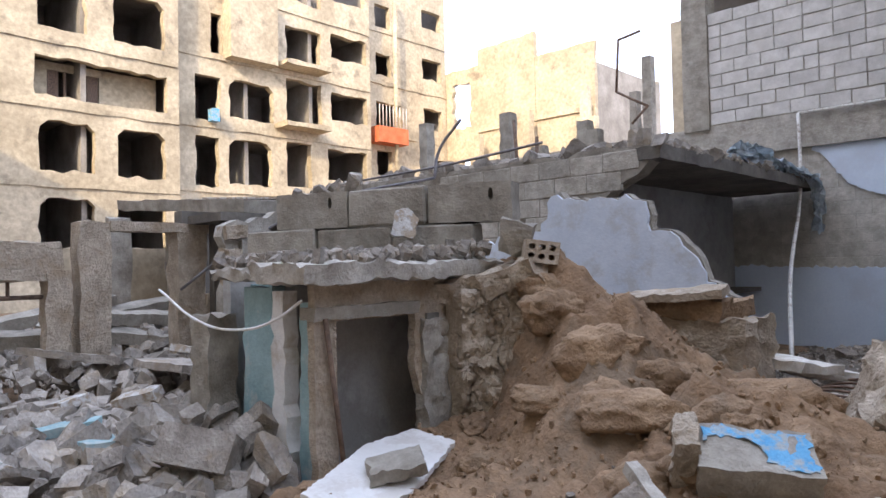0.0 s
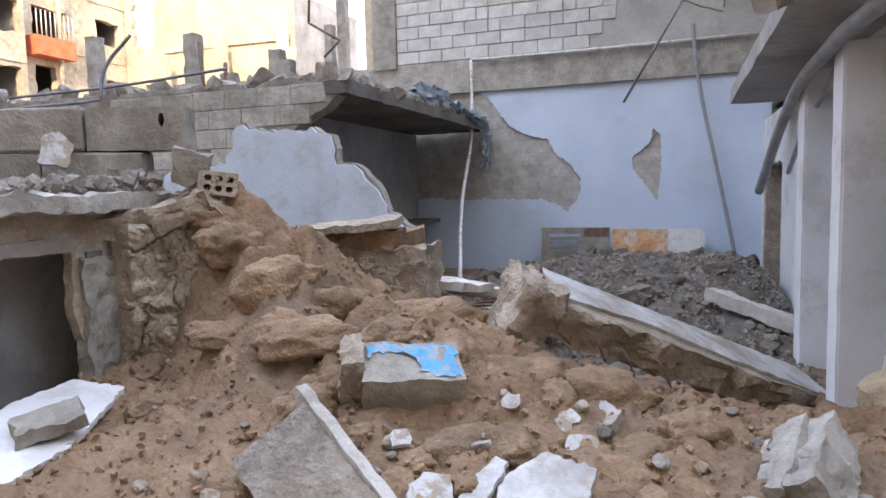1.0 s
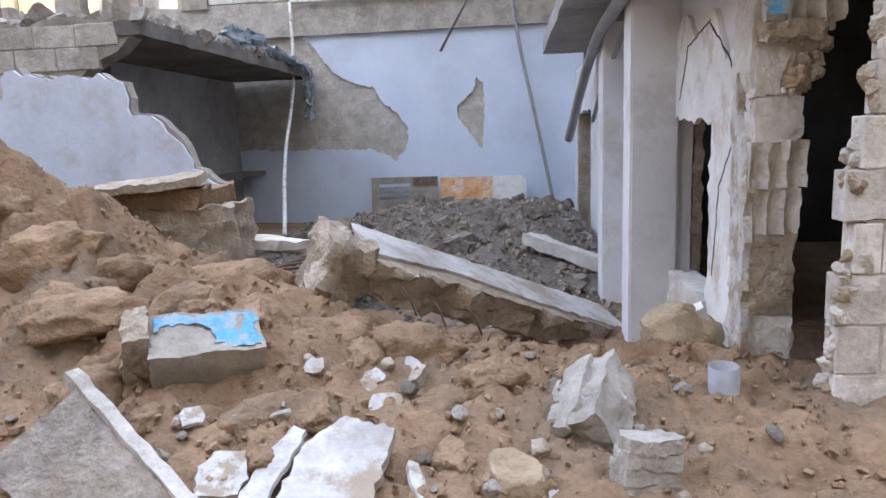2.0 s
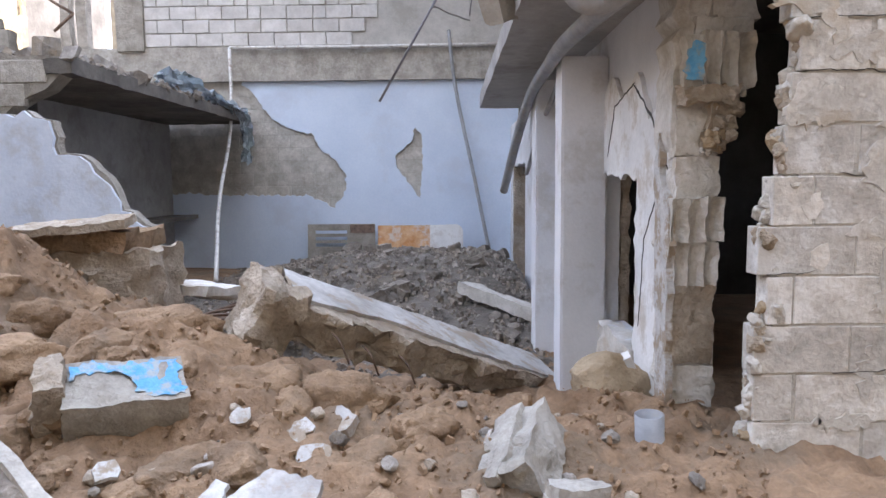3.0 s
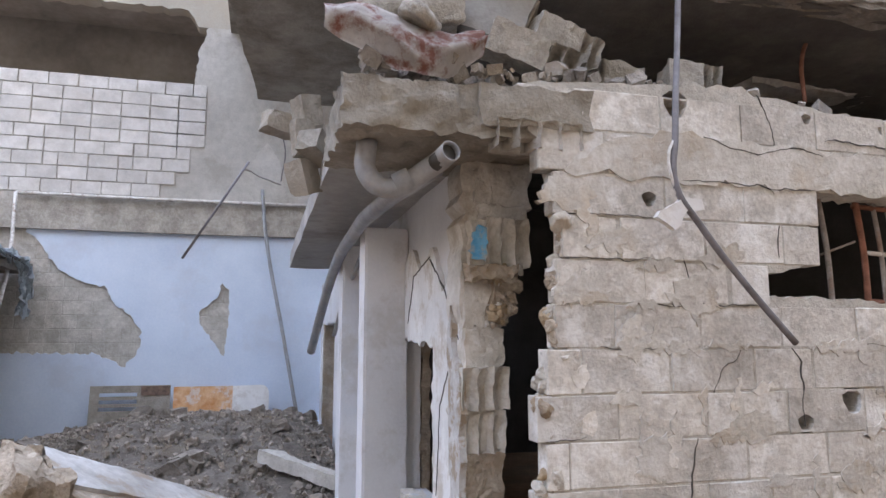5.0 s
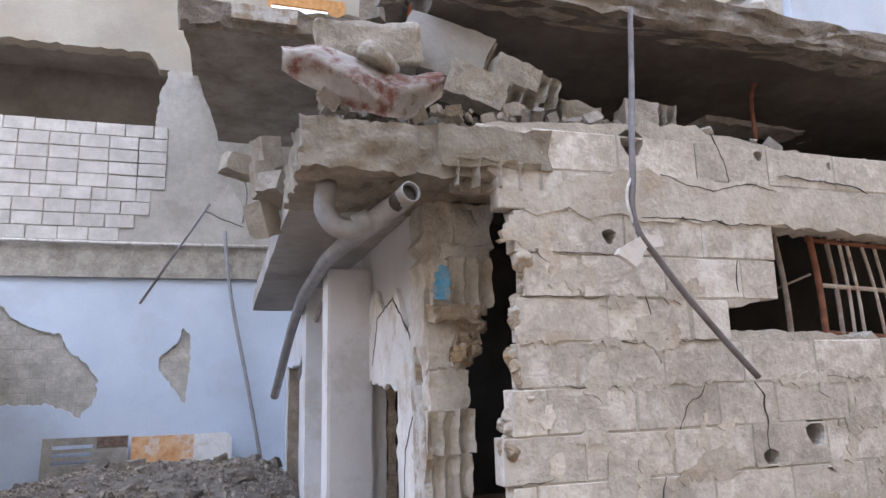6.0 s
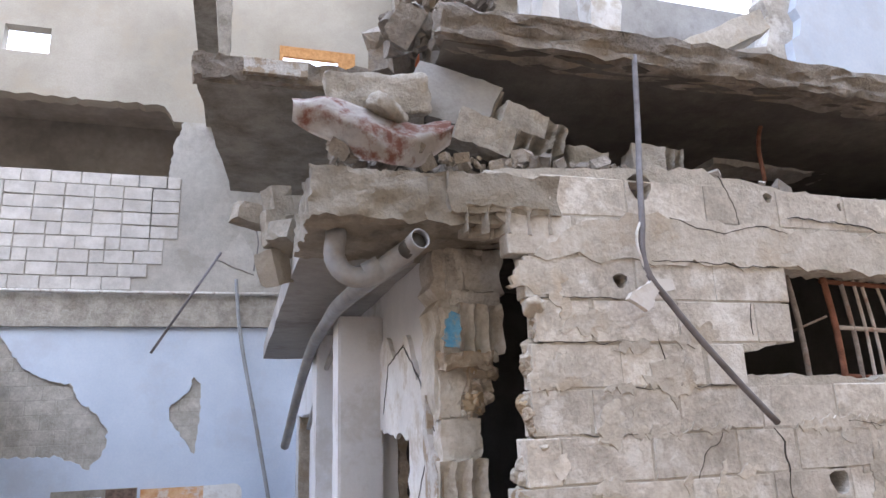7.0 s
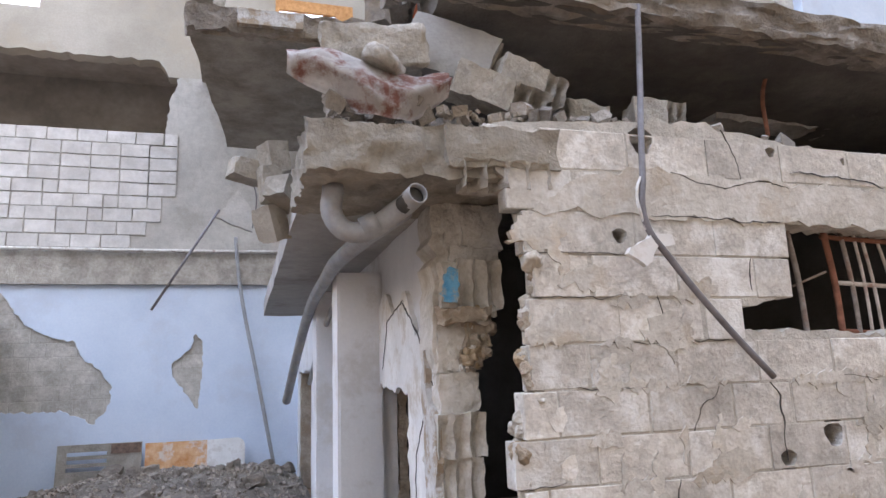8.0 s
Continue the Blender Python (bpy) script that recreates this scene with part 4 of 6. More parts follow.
def clay_face(y0, z0, y1, z1, x, depth):
    """Dry clay face split by deep cracks into lumps of uneven size; leans back towards its top."""
    bm = bmesh.new()
    ny, nz = 96, 110
    rows_ = []
    for i in range(ny + 1):
        col = []
        for j in range(nz + 1):
            u, w = i / ny, j / nz
            y, z = y0 + (y1 - y0) * u, z0 + (z1 - z0) * w
            q = Vector((y * 5.5, z * 4.2, 1.0)) + Vector((fbm((y * 5, z * 5, 3.0), 3), fbm((y * 5, z * 5, 8.0), 3), 0)) * 0.55
            d = noise.voronoi(q)[0]
            small = noise.voronoi(q * 2.7)[0]
            gap = min(1.0, (d[1] - d[0]) / 0.14)
            gap2 = min(1.0, (small[1] - small[0]) / 0.16)
            edge = min(1.0, min(u, 1 - u, w + 0.4, 1.15 - w) * 7)
            out = 0.055 * gap ** 0.5 + 0.016 * gap2 ** 0.6 + 0.05 * fbm((y * 3.5, z * 3.5, 6.0), 3) + 0.012 * fbm((y * 24, z * 24, 2.0), 3)
            col.append(bm.verts.new((x + depth * edge * (1 - 0.3 * w) + out * edge, y, z)))
        rows_.append(col)
    for i in range(ny):
        for j in range(nz):
            bm.faces.new((rows_[i][j], rows_[i + 1][j], rows_[i + 1][j + 1], rows_[i][j + 1]))
    rim = [c[0] for c in rows_] + rows_[-1][1:] + [c[-1] for c in rows_[-2::-1]] + rows_[0][-2:0:-1]
    back = [bm.verts.new((x - 0.3, v.co.y, v.co.z)) for v in rim]
    for a, b in zip(range(len(rim)), list(range(1, len(rim))) + [0]):
        bm.faces.new((rim[a], rim[b], back[b], back[a]))
    return bm


part("bank_core", rough_box(-1.66, 2.9, 0.1, -1.15, 3.3, 1.22, 0.05, 0.06, 5.5, 3), M_CAKED, bank)
clay = clay_face(-0.27, 0.1, 0.5, 1.26, 0.0, 0.1)
bmesh.ops.transform(clay, matrix=pose(-1.4, 2.86, 0.0, 0, 0, -52), verts=clay.verts)
part("clay_face", clay, M_CAKED, bank, "cracked brown clay")
part("crust", rough_box(-0.36, -0.2, -0.06, 0.36, 0.25, 0.07, 0.04, 0.05, 6, 5, pose(-1.42, 2.92, 1.3, 8, -14, 20)), M_CAKED, bank, "broken crust of earth and cement")


# ---- unseen walls added behind the viewer, which keep the yard in shade ----
bm = bmesh.new()
box(bm, -6, -9.5, -0.3, 34, -9.2, 24)
# lower wing added to shade the foot of the far house
box(bm, -34, -9.5, -0.3, -6.01, -9.2, 14.3)
box(bm, 16, -9.2, -0.3, 16.3, 10.6, 9)
single("wall_behind", bm, M_FARWALL, "tall plain unseen wall added behind the viewer to shade the yard", "wall", kind="structure")


# ---- loose things: helpers ----
def piece(name, me, x, y, z, rx, ry, rz, label, category, group="", s=1.0):
    ob = put(name, me, pose(x, y, z, rx, ry, rz) @ Matrix.Scale(s, 4), label, category, group)
    return ob


def mesh_of(bm, name, mat, smooth=False):
    me = bpy.data.meshes.new(name)
    bmesh.ops.recalc_face_normals(bm, faces=bm.faces)
    bm.to_mesh(me)
    bm.free()
    me.materials.append(mat)
    if smooth:
        me.polygons.foreach_set("use_smooth", [True] * len(me.polygons))
    return me


# ---- the near mound: blue-painted block, fallen post, slabs, stones ----
blue = thing("painted_block", "broken concrete block with flaking bright blue paint on its top", "concrete block", at=pose(0.335, 2.3, 0.645, 27, 3, 30))
part("block_body", rough_box(-0.2, -0.11, -0.085, 0.2, 0.12, 0.075, 0.02, 0.012, 9, 2), M_CONC, blue)
bm = bmesh.new()
sheet(bm, jag([(-0.18, 0.02), (-0.13, 0.06), (-0.02, 0.05), (0.03, -0.02), (0.06, -0.085), (0.19, -0.095), (0.185, 0.1), (-0.18, 0.1)], 0.015, 0.016, 4), [], 0.004, Matrix.Translation((0, 0, 0.079)))
part("paint_skin", bm, M_BLUEPAINT, blue, "flaking bright blue paint")
part("side_lump", rough_box(-0.28, -0.06, -0.09, -0.19, 0.12, 0.13, 0.02, 0.025, 8, 9), M_CAKED, blue)

post = thing("fallen_post", "pale cement post lying on the earth", "concrete post", at=pose(0, 0, 0))
p0, p1 = Vector((0.05, 1.93, 0.66)), Vector((0.62, 1.60, 0.36))
q = (p1 - p0).to_track_quat("X", "Z").to_matrix().to_4x4()
part("shaft", rough_box(-0.02, -0.024, -0.024, (p1 - p0).length + 0.12, 0.024, 0.024, 0.04, 0.006, 12, 3, Matrix.Translation(p0) @ q), M_LINTEL, post)
edge_dir = (p1 - p0).normalized()
across = Vector((-0.118, 1.74, 0.49)) - p0
across = (across - edge_dir * across.dot(edge_dir)).normalized()
lying = Matrix((edge_dir, across, edge_dir.cross(across))).transposed().to_4x4()
lying.translation = p0
bm = rough_box(0.06, 0.015, -0.02, 0.8, 0.33, 0.02, 0.022, 0.01, 9, 5)
bmesh.ops.transform(bm, matrix=lying, verts=bm.verts)
single("concrete_slab", bm, M_GREYPILE, "flat brown-grey concrete slab leaning on the earth", "slab")

fallen = thing("fallen_roof_slab", "long fallen concrete slab with white top and earthy broken edge", "slab", at=pose(0, 0, 0))
a, b = Vector((0.76, 3.0, 0.905)), Vector((2.25, 4.32, 0.10))
ax = (b - a).normalized()
side = Vector((-ax.y, ax.x, 0)).normalized()
side = Matrix.Rotation(radians(21), 3, ax) @ side
up = ax.cross(side)
M = Matrix((ax, side, up)).transposed().to_4x4()
M.translation = a
bm = bmesh.new()
box(bm, 0, -0.02, -0.21, (b - a).length + 0.12, 0.42, 0.0)
rough(bm, 0.03, 0.06, 7, 4)
for v in bm.verts:
    if v.co.z > -0.05:
        v.co.z = -0.03 + (v.co.z + 0.03) * 0.12
    v.co.y += 0.06 * fbm(v.co * 4) * (1 if v.co.y < 0.15 else 0)
bmesh.ops.transform(bm, matrix=M, verts=bm.verts)
part("slab_body", bm, M_CAKED, fallen, "broken edge caked with earth")
bm = bmesh.new()
L = (b - a).length
sheet(bm, jag([(0.12, 0.04), (L * 0.35, 0.13), (L * 0.6, 0.06), (L + 0.08, 0.03), (L + 0.1, 0.4), (0.1, 0.41)], 0.05, 0.014, 5), [], 0.02, M @ Matrix.Translation((0, 0, -0.028)))
part("white_face", bm, M_WORN, fallen, "worn whitewashed face")
part("earth_head", rough_box(-0.1, -0.05, -0.33, 0.12, 0.24, 0.02, 0.03, 0.05, 7, 7, M), M_CAKED, fallen)
for k, (u0, w0) in enumerate(((0.3, -0.1), (0.5, -0.12), (0.75, -0.12))):
    s0 = M @ Vector((u0, -0.05, w0))
    tube("rebar", [s0, s0 + Vector((0.05, -0.07, -0.03)), s0 + Vector((0.09, -0.06, -0.14))], 0.005, M_IRON, fallen)

boulder = [boulder_mesh("earth_clod", 0.25, 0.18, 0.17, M_CLOD, 200 + s, 9 + s, 0.1, 0.62) for s in range(7)]
lab_clod = "rounded lump of dry brown earth"
CLODS = ((-0.02, 2.12, 0.72, 1.3, 1.5), (0.13, 2.22, 0.83, 0.9, 0.2), (0.42, 2.58, 0.83, 0.75, 2.0), (0.22, 2.56, 0.86, 0.7, 0.9), (-0.25, 2.45, 0.86, 1.4, 0.4), (0.05, 2.62, 0.9, 1.5, 1.1), (0.75, 2.62, 0.66, 1.5, 0.3), (1.05, 2.6, 0.6, 1.5, 0.0), (0.9, 2.5, 0.58, 0.9, 2.2),
         (0.62, 2.14, 0.55, 1.35, 1.0), (0.8, 2.05, 0.5, 0.95, 2.5), (1.22, 2.2, 0.47, 1.05, 0.6), (1.3, 1.95, 0.42, 0.8, 1.9), (1.42, 2.45, 0.47, 1.1, 0.8), (-0.6, 2.75, 1.03, 1.6, 0.5), (-0.9, 2.85, 1.2, 1.5, 1.2), (-0.45, 2.55, 0.9, 1.3, 2.7), (-0.3, 2.85, 1.02, 1.6, 0.2), (0.22, 2.88, 0.85, 1.5, 0.1), (-1.05, 2.95, 1.33, 1.2, 0.8),
         (0.5, 1.95, 0.45, 0.7, 0.3), (0.25, 1.98, 0.5, 0.6, 1.3), (0.72, 1.85, 0.4, 0.6, 2.0), (1.75, 2.75, 0.42, 1.2, 1.0), (2.0, 2.6, 0.36, 0.9, 2.0), (-0.75, 2.5, 0.8, 1.0, 0.6), (-1.3, 2.6, 0.6, 1.1, 1.9), (-0.1, 1.75, 0.42, 0.7, 0.1), (-0.9, 2.2, 0.5, 0.9, 0.7))
for i, (x, y, z, s, r) in enumerate(CLODS):
    ob = put("earth_clod", boulder[i % 7], pose(x, y, gz(x, y) - 0.022 * s, 10 * math.sin(i), 9 * math.cos(i * 2), r * 57) @ Matrix.Diagonal((s * 1.1, s * 0.9, s * 0.9, 1)), lab_clod, "earth lump", "earth lumps on the mound")

gritty = [boulder_mesh("stone", 0.12, 0.1, 0.08, M_CAKED if s % 2 else M_RUBBLE, 40 + s, 8, 0.06) for s in range(5)]
rs = random.Random(3)
for i in range(60):
    x, y = rs.uniform(-0.5, 2.4), rs.uniform(1.55, 2.7)
    s = rs.uniform(0.18, 0.6)
    put("stone", gritty[i % 5], pose(x, y, gz(x, y) + 0.03 * s, rs.uniform(-30, 30), rs.uniform(-30, 30), rs.uniform(0, 360)) @ Matrix.Scale(s, 4), "small grey-brown stone on the earth", "stone", "small stones on the mound")


def flake(x, y, z, sx, sy, rx, ry, rz, seed, mat=None, t=0.016, label="broken piece of white plaster lying on earth"):
    bm = bmesh.new()
    sheet(bm, jag([(-sx / 2, -sy / 2), (sx * 0.3, -sy * 0.55), (sx / 2, -sy * 0.2), (sx * 0.42, sy / 2), (-sx * 0.2, sy * 0.55), (-sx * 0.5, sy * 0.2)], 0.02, 0.01, seed), [], t, Matrix.Identity(4))
    bmesh.ops.transform(bm, matrix=pose(x, y, z, rx, ry, rz), verts=bm.verts)
    single("plaster_piece", bm, mat or M_WHITE, label, "plaster piece", "plaster pieces on the mound")


flake(0.985, 1.76, 0.42, 0.28, 0.36, 24, 4, -10, 1, M_WORN, t=0.035)
flake(0.77, 1.76, 0.42, 0.09, 0.34, 22, -4, -16, 2, M_WORN)
flake(0.625, 1.75, 0.42, 0.15, 0.15, 26, 4, 20, 3)
flake(0.93, 2.27, 0.46, 0.09, 0.24, 35, 18, -25, 4)
flake(1.05, 2.17, 0.46, 0.12, 0.1, 30, 5, 10, 5)
flake(1.1, 2.45, 0.47, 0.15, 0.1, 30, 10, -40, 6, M_WORN, 0.06)
flake(1.22, 1.75, 0.39, 0.05, 0.18, 20, 20, 30, 7)
flake(0.76, 2.3, 0.57, 0.07, 0.06, 40, 0, 10, 8)
flake(0.42, 1.98, 0.5, 0.08, 0.07, 30, 0, 40, 11)
flake(1.62, 1.75, 0.36, 0.05, 0.05, 30, 0, 40, 12)
flake(2.45, 2.3, 0.3, 0.07, 0.05, 20, 0, 10, 13)
flake(-1.26, 1.9, 0.4, 0.44, 0.82, 8, 6, 21, 9, M_ENAMEL, t=0.03, label="white sheet of fallen plaster by the doorway")
bm = rough_box(-0.09, -0.13, -0.03, 0.09, 0.13, 0.03, 0.04, 0.02, 9, 4)
bmesh.ops.transform(bm, matrix=pose(-1.13, 1.84, 0.47, 12, 9, -40), verts=bm.verts)
single("broken_slab", bm, M_CONC, "brown broken slab lying on white plaster", "slab")

# split block with a white face, ribbed grey block, hollow stone, limestone, pipe stub
bw = thing("split_block", "broken concrete block with one white plastered face", "concrete block", at=pose(1.77, 2.2, 0.45, 24, -30, -32))
part("core", rough_box(-0.11, -0.17, -0.08, 0.12, 0.17, 0.08, 0.02, 0.022, 9, 1), M_LINTEL, bw)
bm = bmesh.new()
sheet(bm, jag(rect(-0.15, -0.07, 0.14, 0.07), 0.03, 0.015, 2), [], 0.02, Matrix.Translation((-0.12, 0, 0)) @ facing_x(-0.02))
part("white_face", bm, M_WHITE, bw, "white plaster face")
part("rib", rough_box(-0.03, -0.18, 0.06, 0.03, 0.17, 0.1, 0.02, 0.014, 9, 6), M_LINTEL, bw)
rib = thing("ribbed_block", "grey ribbed piece of hollow block", "concrete block", at=pose(1.885, 1.83, 0.44, -8, 6, 14))
for k in range(4):
    part("rib", rough_box(-0.085 + 0.004 * k, -0.06, -0.09 + k * 0.044, 0.085, 0.06 - 0.006 * k, -0.044 + k * 0.044, 0.016, 0.011, 13, k + 3), M_LINTEL, rib)
put("hollow_stone", boulder_mesh("hollow_stone", 0.2, 0.16, 0.15, M_STONE, 5, 8, 0.05), pose(1.515, 1.8, 0.4, 8, 4, 20), "yellowish stone with a hole in it", "stone")
put("limestone_boulder", boulder_mesh("limestone_boulder", 0.36, 0.26, 0.24, M_STONE, 12, 8, 0.05), pose(2.27, 2.98, 0.44, 6, -8, 25) @ Matrix.Scale(1.25, 4), "pale yellow limestone boulder at the pillar foot", "stone")
stub = thing("pipe_stub", "short grey plastic pipe standing in the earth", "pipe", at=pose(2.275, 2.37, 0.36, 2, -3, 0))
bm = bmesh.new()
ring = 28
for r, flip in ((0.054, 0), (0.049, 1)):
    lo_ring = [bm.verts.new((r * math.cos(k * math.tau / ring), r * math.sin(k * math.tau / ring), -0.06)) for k in range(ring)]
    hi_ring = [bm.verts.new((r * math.cos(k * math.tau / ring), r * math.sin(k * math.tau / ring), 0.19)) for k in range(ring)]
    for k in range(ring):
        f = (lo_ring[k], lo_ring[(k + 1) % ring], hi_ring[(k + 1) % ring], hi_ring[k])
        bm.faces.new(f[::-1] if flip else f)
    if flip:
        for k in range(ring):
            bm.faces.new((outer_ring[k], outer_ring[(k + 1) % ring], hi_ring[(k + 1) % ring], hi_ring[k]))
    outer_ring = hi_ring
part("tube", bm, M_PVC, stub, "", True)
bm = rough_box(-0.03, -0.03, -0.22, 0.03, 0.03, 0.22, 0.05, 0.01, 9, 2)
bmesh.ops.transform(bm, matrix=pose(2.42, 3.05, 0.42, 18, -28, 0), verts=bm.verts)
single("broken_post", bm, M_OLDWHITE, "short broken pale post leaning by the pillar", "post")

# ---- broken masonry between mound and room ----
bm = rough_box(-1.1, 3.88, 0.6, -0.26, 4.35, 1.03, 0.045, 0.055, 5, 3)
single("masonry_lump", bm, M_CAKED, "large lump of fallen concrete masonry on the earth", "masonry")
bm = rough_box(-1.5, 3.85, 1.02, -0.4, 4.45, 1.14, 0.06, 0.05, 6, 5)
single("rubble_crust", bm, M_CLOD, "crumbled brown rubble lying on fallen masonry", "rubble")
bm = rough_box(-0.32, -0.16, -0.025, 0.32, 0.16, 0.025, 0.05, 0.015, 8, 3)
bmesh.ops.transform(bm, matrix=pose(-0.72, 3.9, 1.18, 6, -5, 12), verts=bm.verts)
single("broken_slab", bm, M_CAKED, "thin broken concrete slab on the rubble", "slab")
for i, (x, y, z, sx, sy, r) in enumerate(((-0.05, 4.75, 0.62, 0.6, 0.4, 20), (-0.2, 4.45, 0.72, 0.5, 0.35, -25), (0.15, 5.3, 0.4, 0.7, 0.35, 40))):
    bm = rough_box(-sx / 2, -sy / 2, -0.03, sx / 2, sy / 2, 0.03, 0.06, 0.02, 8, i + 20)
    bmesh.ops.transform(bm, matrix=pose(x, y, z, -6, 8 - 6 * i, r), verts=bm.verts)
    single("broken_slab", bm, M_SMEAR, "pale broken floor slab among the rubble", "slab", "broken slabs by the room")
mat_grid = thing("rebar_mat", "bent grid of thin steel rods in the rubble", "steel mesh", at=pose(0, 0, 0))
for k in range(6):
    tube("rod", [(-0.25 + k * 0.02, 3.75 + k * 0.16, 0.62 - 0.03 * k), (0.15, 3.8 + k * 0.16, 0.63), (0.5, 3.7 + k * 0.17, 0.66 - 0.04 * k)], 0.008, M_IRON, mat_grid)
for k in range(3):
    tube("rod", [(-0.1 + k * 0.25, 3.72, 0.65), (-0.05 + k * 0.25, 4.6, 0.5)], 0.009, M_OLDWHITE if k == 2 else M_IRON, mat_grid)

# ---- grey heap in front of the blue wall ----
def heap_height(x, y):
    u = (x - 0.75) / 1.75
    v = (y - 8.7) / 2.2
    return 0.46 * math.exp(-(u * u) ** 1.3 - (v * v) ** 1.2) + 0.12 * math.exp(-((x - 2.0) / 0.5) ** 2 - ((y - 8.6) / 1.8) ** 2)


bm = bmesh.new()
n1, n2 = 90, 90
grid = [[bm.verts.new((-2.2 + 4.6 * i / n1, 4.2 + 6.3 * j / n2, 0)) for j in range(n2 + 1)] for i in range(n1 + 1)]
for i in range(n1 + 1):
    for j in range(n2 + 1):
        v = grid[i][j]
        v.co.z = heap_height(v.co.x, v.co.y) + 0.05 * fbm(v.co * 3) + 0.03 * fbm(v.co * 11) + 0.05
for i in range(n1):
    for j in range(n2):
        bm.faces.new((grid[i][j], grid[i + 1][j], grid[i + 1][j + 1], grid[i][j + 1]))
heap = single("gravel_heap", bm, M_GREYPILE, "dark grey heap of crushed concrete before the blue wall", "rubble heap", kind="stuff", smooth=True)


def scatter(name, count, spot, size, mat, seed, label):
    """Many small broken pieces in one mesh."""
    rnd = random.Random(seed)
    shapes = []
    for k in range(7):
        s = chunk_mesh("shape", 1.0, rnd.uniform(0.5, 1.0), rnd.uniform(0.3, 0.7), mat, seed + k, 0.14, 0)
        shapes.append((np.array([v.co[:] for v in s.vertices]), [tuple(p.vertices) for p in s.polygons]))
        bpy.data.meshes.remove(s)
    vs, fs, base = [], [], 0
    for _ in range(count):
        x, y, z = spot(rnd)
        s = size[0] + (size[1] - size[0]) * rnd.random() ** 3
        m = np.array(pose(0, 0, 0, rnd.uniform(0, 360), rnd.uniform(0, 360), rnd.uniform(0, 360)).to_3x3())
        v, f = shapes[rnd.randrange(7)]
        w = (v * s) @ m.T + np.array((x, y, z + s * 0.15))
        vs.append(w)
        fs += [tuple(i + base for i in p) for p in f]
        base += len(v)
    me = bpy.data.meshes.new(name)
    me.from_pydata(np.concatenate(vs).tolist(), [], fs)
    me.materials.append(mat)
    return tagged(new(name, me), label, "rubble", kind="stuff")


def heap_spot(rnd):
    x, y = rnd.uniform(-1.8, 2.35), rnd.uniform(4.5, 10.4)
    return x, y, heap_height(x, y) + 0.06


scatter("crushed_concrete", 7000, heap_spot, (0.01, 0.06), M_GREYPILE, 5, "crushed grey concrete strewn over the heap")


def mound_spot(rnd):
    x, y = rnd.uniform(-1.5, 2.6), rnd.uniform(1.4, 3.6)
    return x, y, gz(x, y) + 0.01


scatter("earth_crumbs", 3600, mound_spot, (0.006, 0.036), M_CLOD, 9, "small crumbs of earth over the mound")
big_grey = [chunk_mesh("grey_lump", 0.26, 0.2, 0.15, M_GREYPILE, 60 + s, 0.16, 2) for s in range(4)]
rg = random.Random(6)
for i in range(64):
    x, y = rg.uniform(-1.2, 2.3), rg.uniform(5.4, 10.0)
    put("grey_lump", big_grey[i % 4], pose(x, y, heap_height(x, y) + 0.08, rg.uniform(-30, 30), rg.uniform(-30, 30), rg.uniform(0, 360)) @ Matrix.Scale(0.3 + 0.8 * rg.random() ** 2, 4), "dark grey lump of broken concrete on the heap", "rubble", "lumps on the grey heap")
bm = rough_box(0, -0.07, -0.06, 1.2, 0.07, 0.06, 0.05, 0.02, 7, 2)
bmesh.ops.transform(bm, matrix=pose(1.64, 6.6, 0.38, 0, 12, -38), verts=bm.verts)
single("fallen_beam", bm, M_SMEAR, "pale plastered beam fallen across the grey heap", "beam")

# panels leaning at the blue wall
pan = thing("enamel_panel", "rusty white enamel appliance panel leaning at the blue wall", "metal panel", at=pose(0, 10.4, 0, -4, 0, 0))
bm = bmesh.new()
sheet(bm, rect(0.38, 0.1, 1.2, 0.77), [], 0.02, facing_y(0))
part("rusted_side", bm, M_ORANGE, pan, "orange rust over white enamel")
bm = bmesh.new()
arc = [(1.2, 0.1), (1.72, 0.1)] + [(1.72 - 0.12 + 0.12 * math.cos(t), 0.66 + 0.12 * math.sin(t)) for t in np.linspace(0, math.pi / 2, 7)] + [(1.2, 0.77)]
sheet(bm, arc, [], 0.03, facing_y(-0.006))
part("white_side", bm, M_ENAMEL, pan)
vent = thing("vent_panel", "grey metal panel with a grille leaning at the wall", "metal panel", at=pose(0, 10.36, 0, -5, 0, 0))
bm = bmesh.new()
sheet(bm, rect(-0.72, 0.1, 0.34, 0.8), [rect(-0.6, 0.45, -0.1, 0.5), rect(-0.6, 0.55, -0.1, 0.6), rect(-0.6, 0.65, -0.1, 0.7)], 0.03, facing_y(0))
part("sheet_metal", bm, M_CONC, vent)
bm = bmesh.new()
box(bm, -0.05, -0.012, 0.66, 0.33, -0.002, 0.79)
part("brown_strip", bm, M_IRON, vent, "brown strip")

# pipes on the wall
line = thing("water_pipe", "thin white pipe along the beam with a loose drop", "pipe", at=pose(0, 0, 0))
tube("run", [(-1.86, 10.48, 3.53), (0.2, 10.48, 3.525), (2.3, 10.48, 3.54)], 0.027, M_PIPEWHITE, line)
tube("drop", [(-1.86, 10.46, 3.52), (-1.75, 10.1, 2.5), (-1.4, 8.4, 1.2), (-0.95, 6.9, 0.42)], 0.024, M_PIPEWHITE, line)
tube("riser", [(1.52, 10.44, 3.75), (1.6, 10.42, 3.0), (1.9, 10.38, 1.5), (2.16, 10.35, 0.2)], 0.028, M_PVC, line)
rod = thing("hanging_rod", "thin dark rod with a flake of render hanging from above", "rod", at=pose(0, 0, 0))
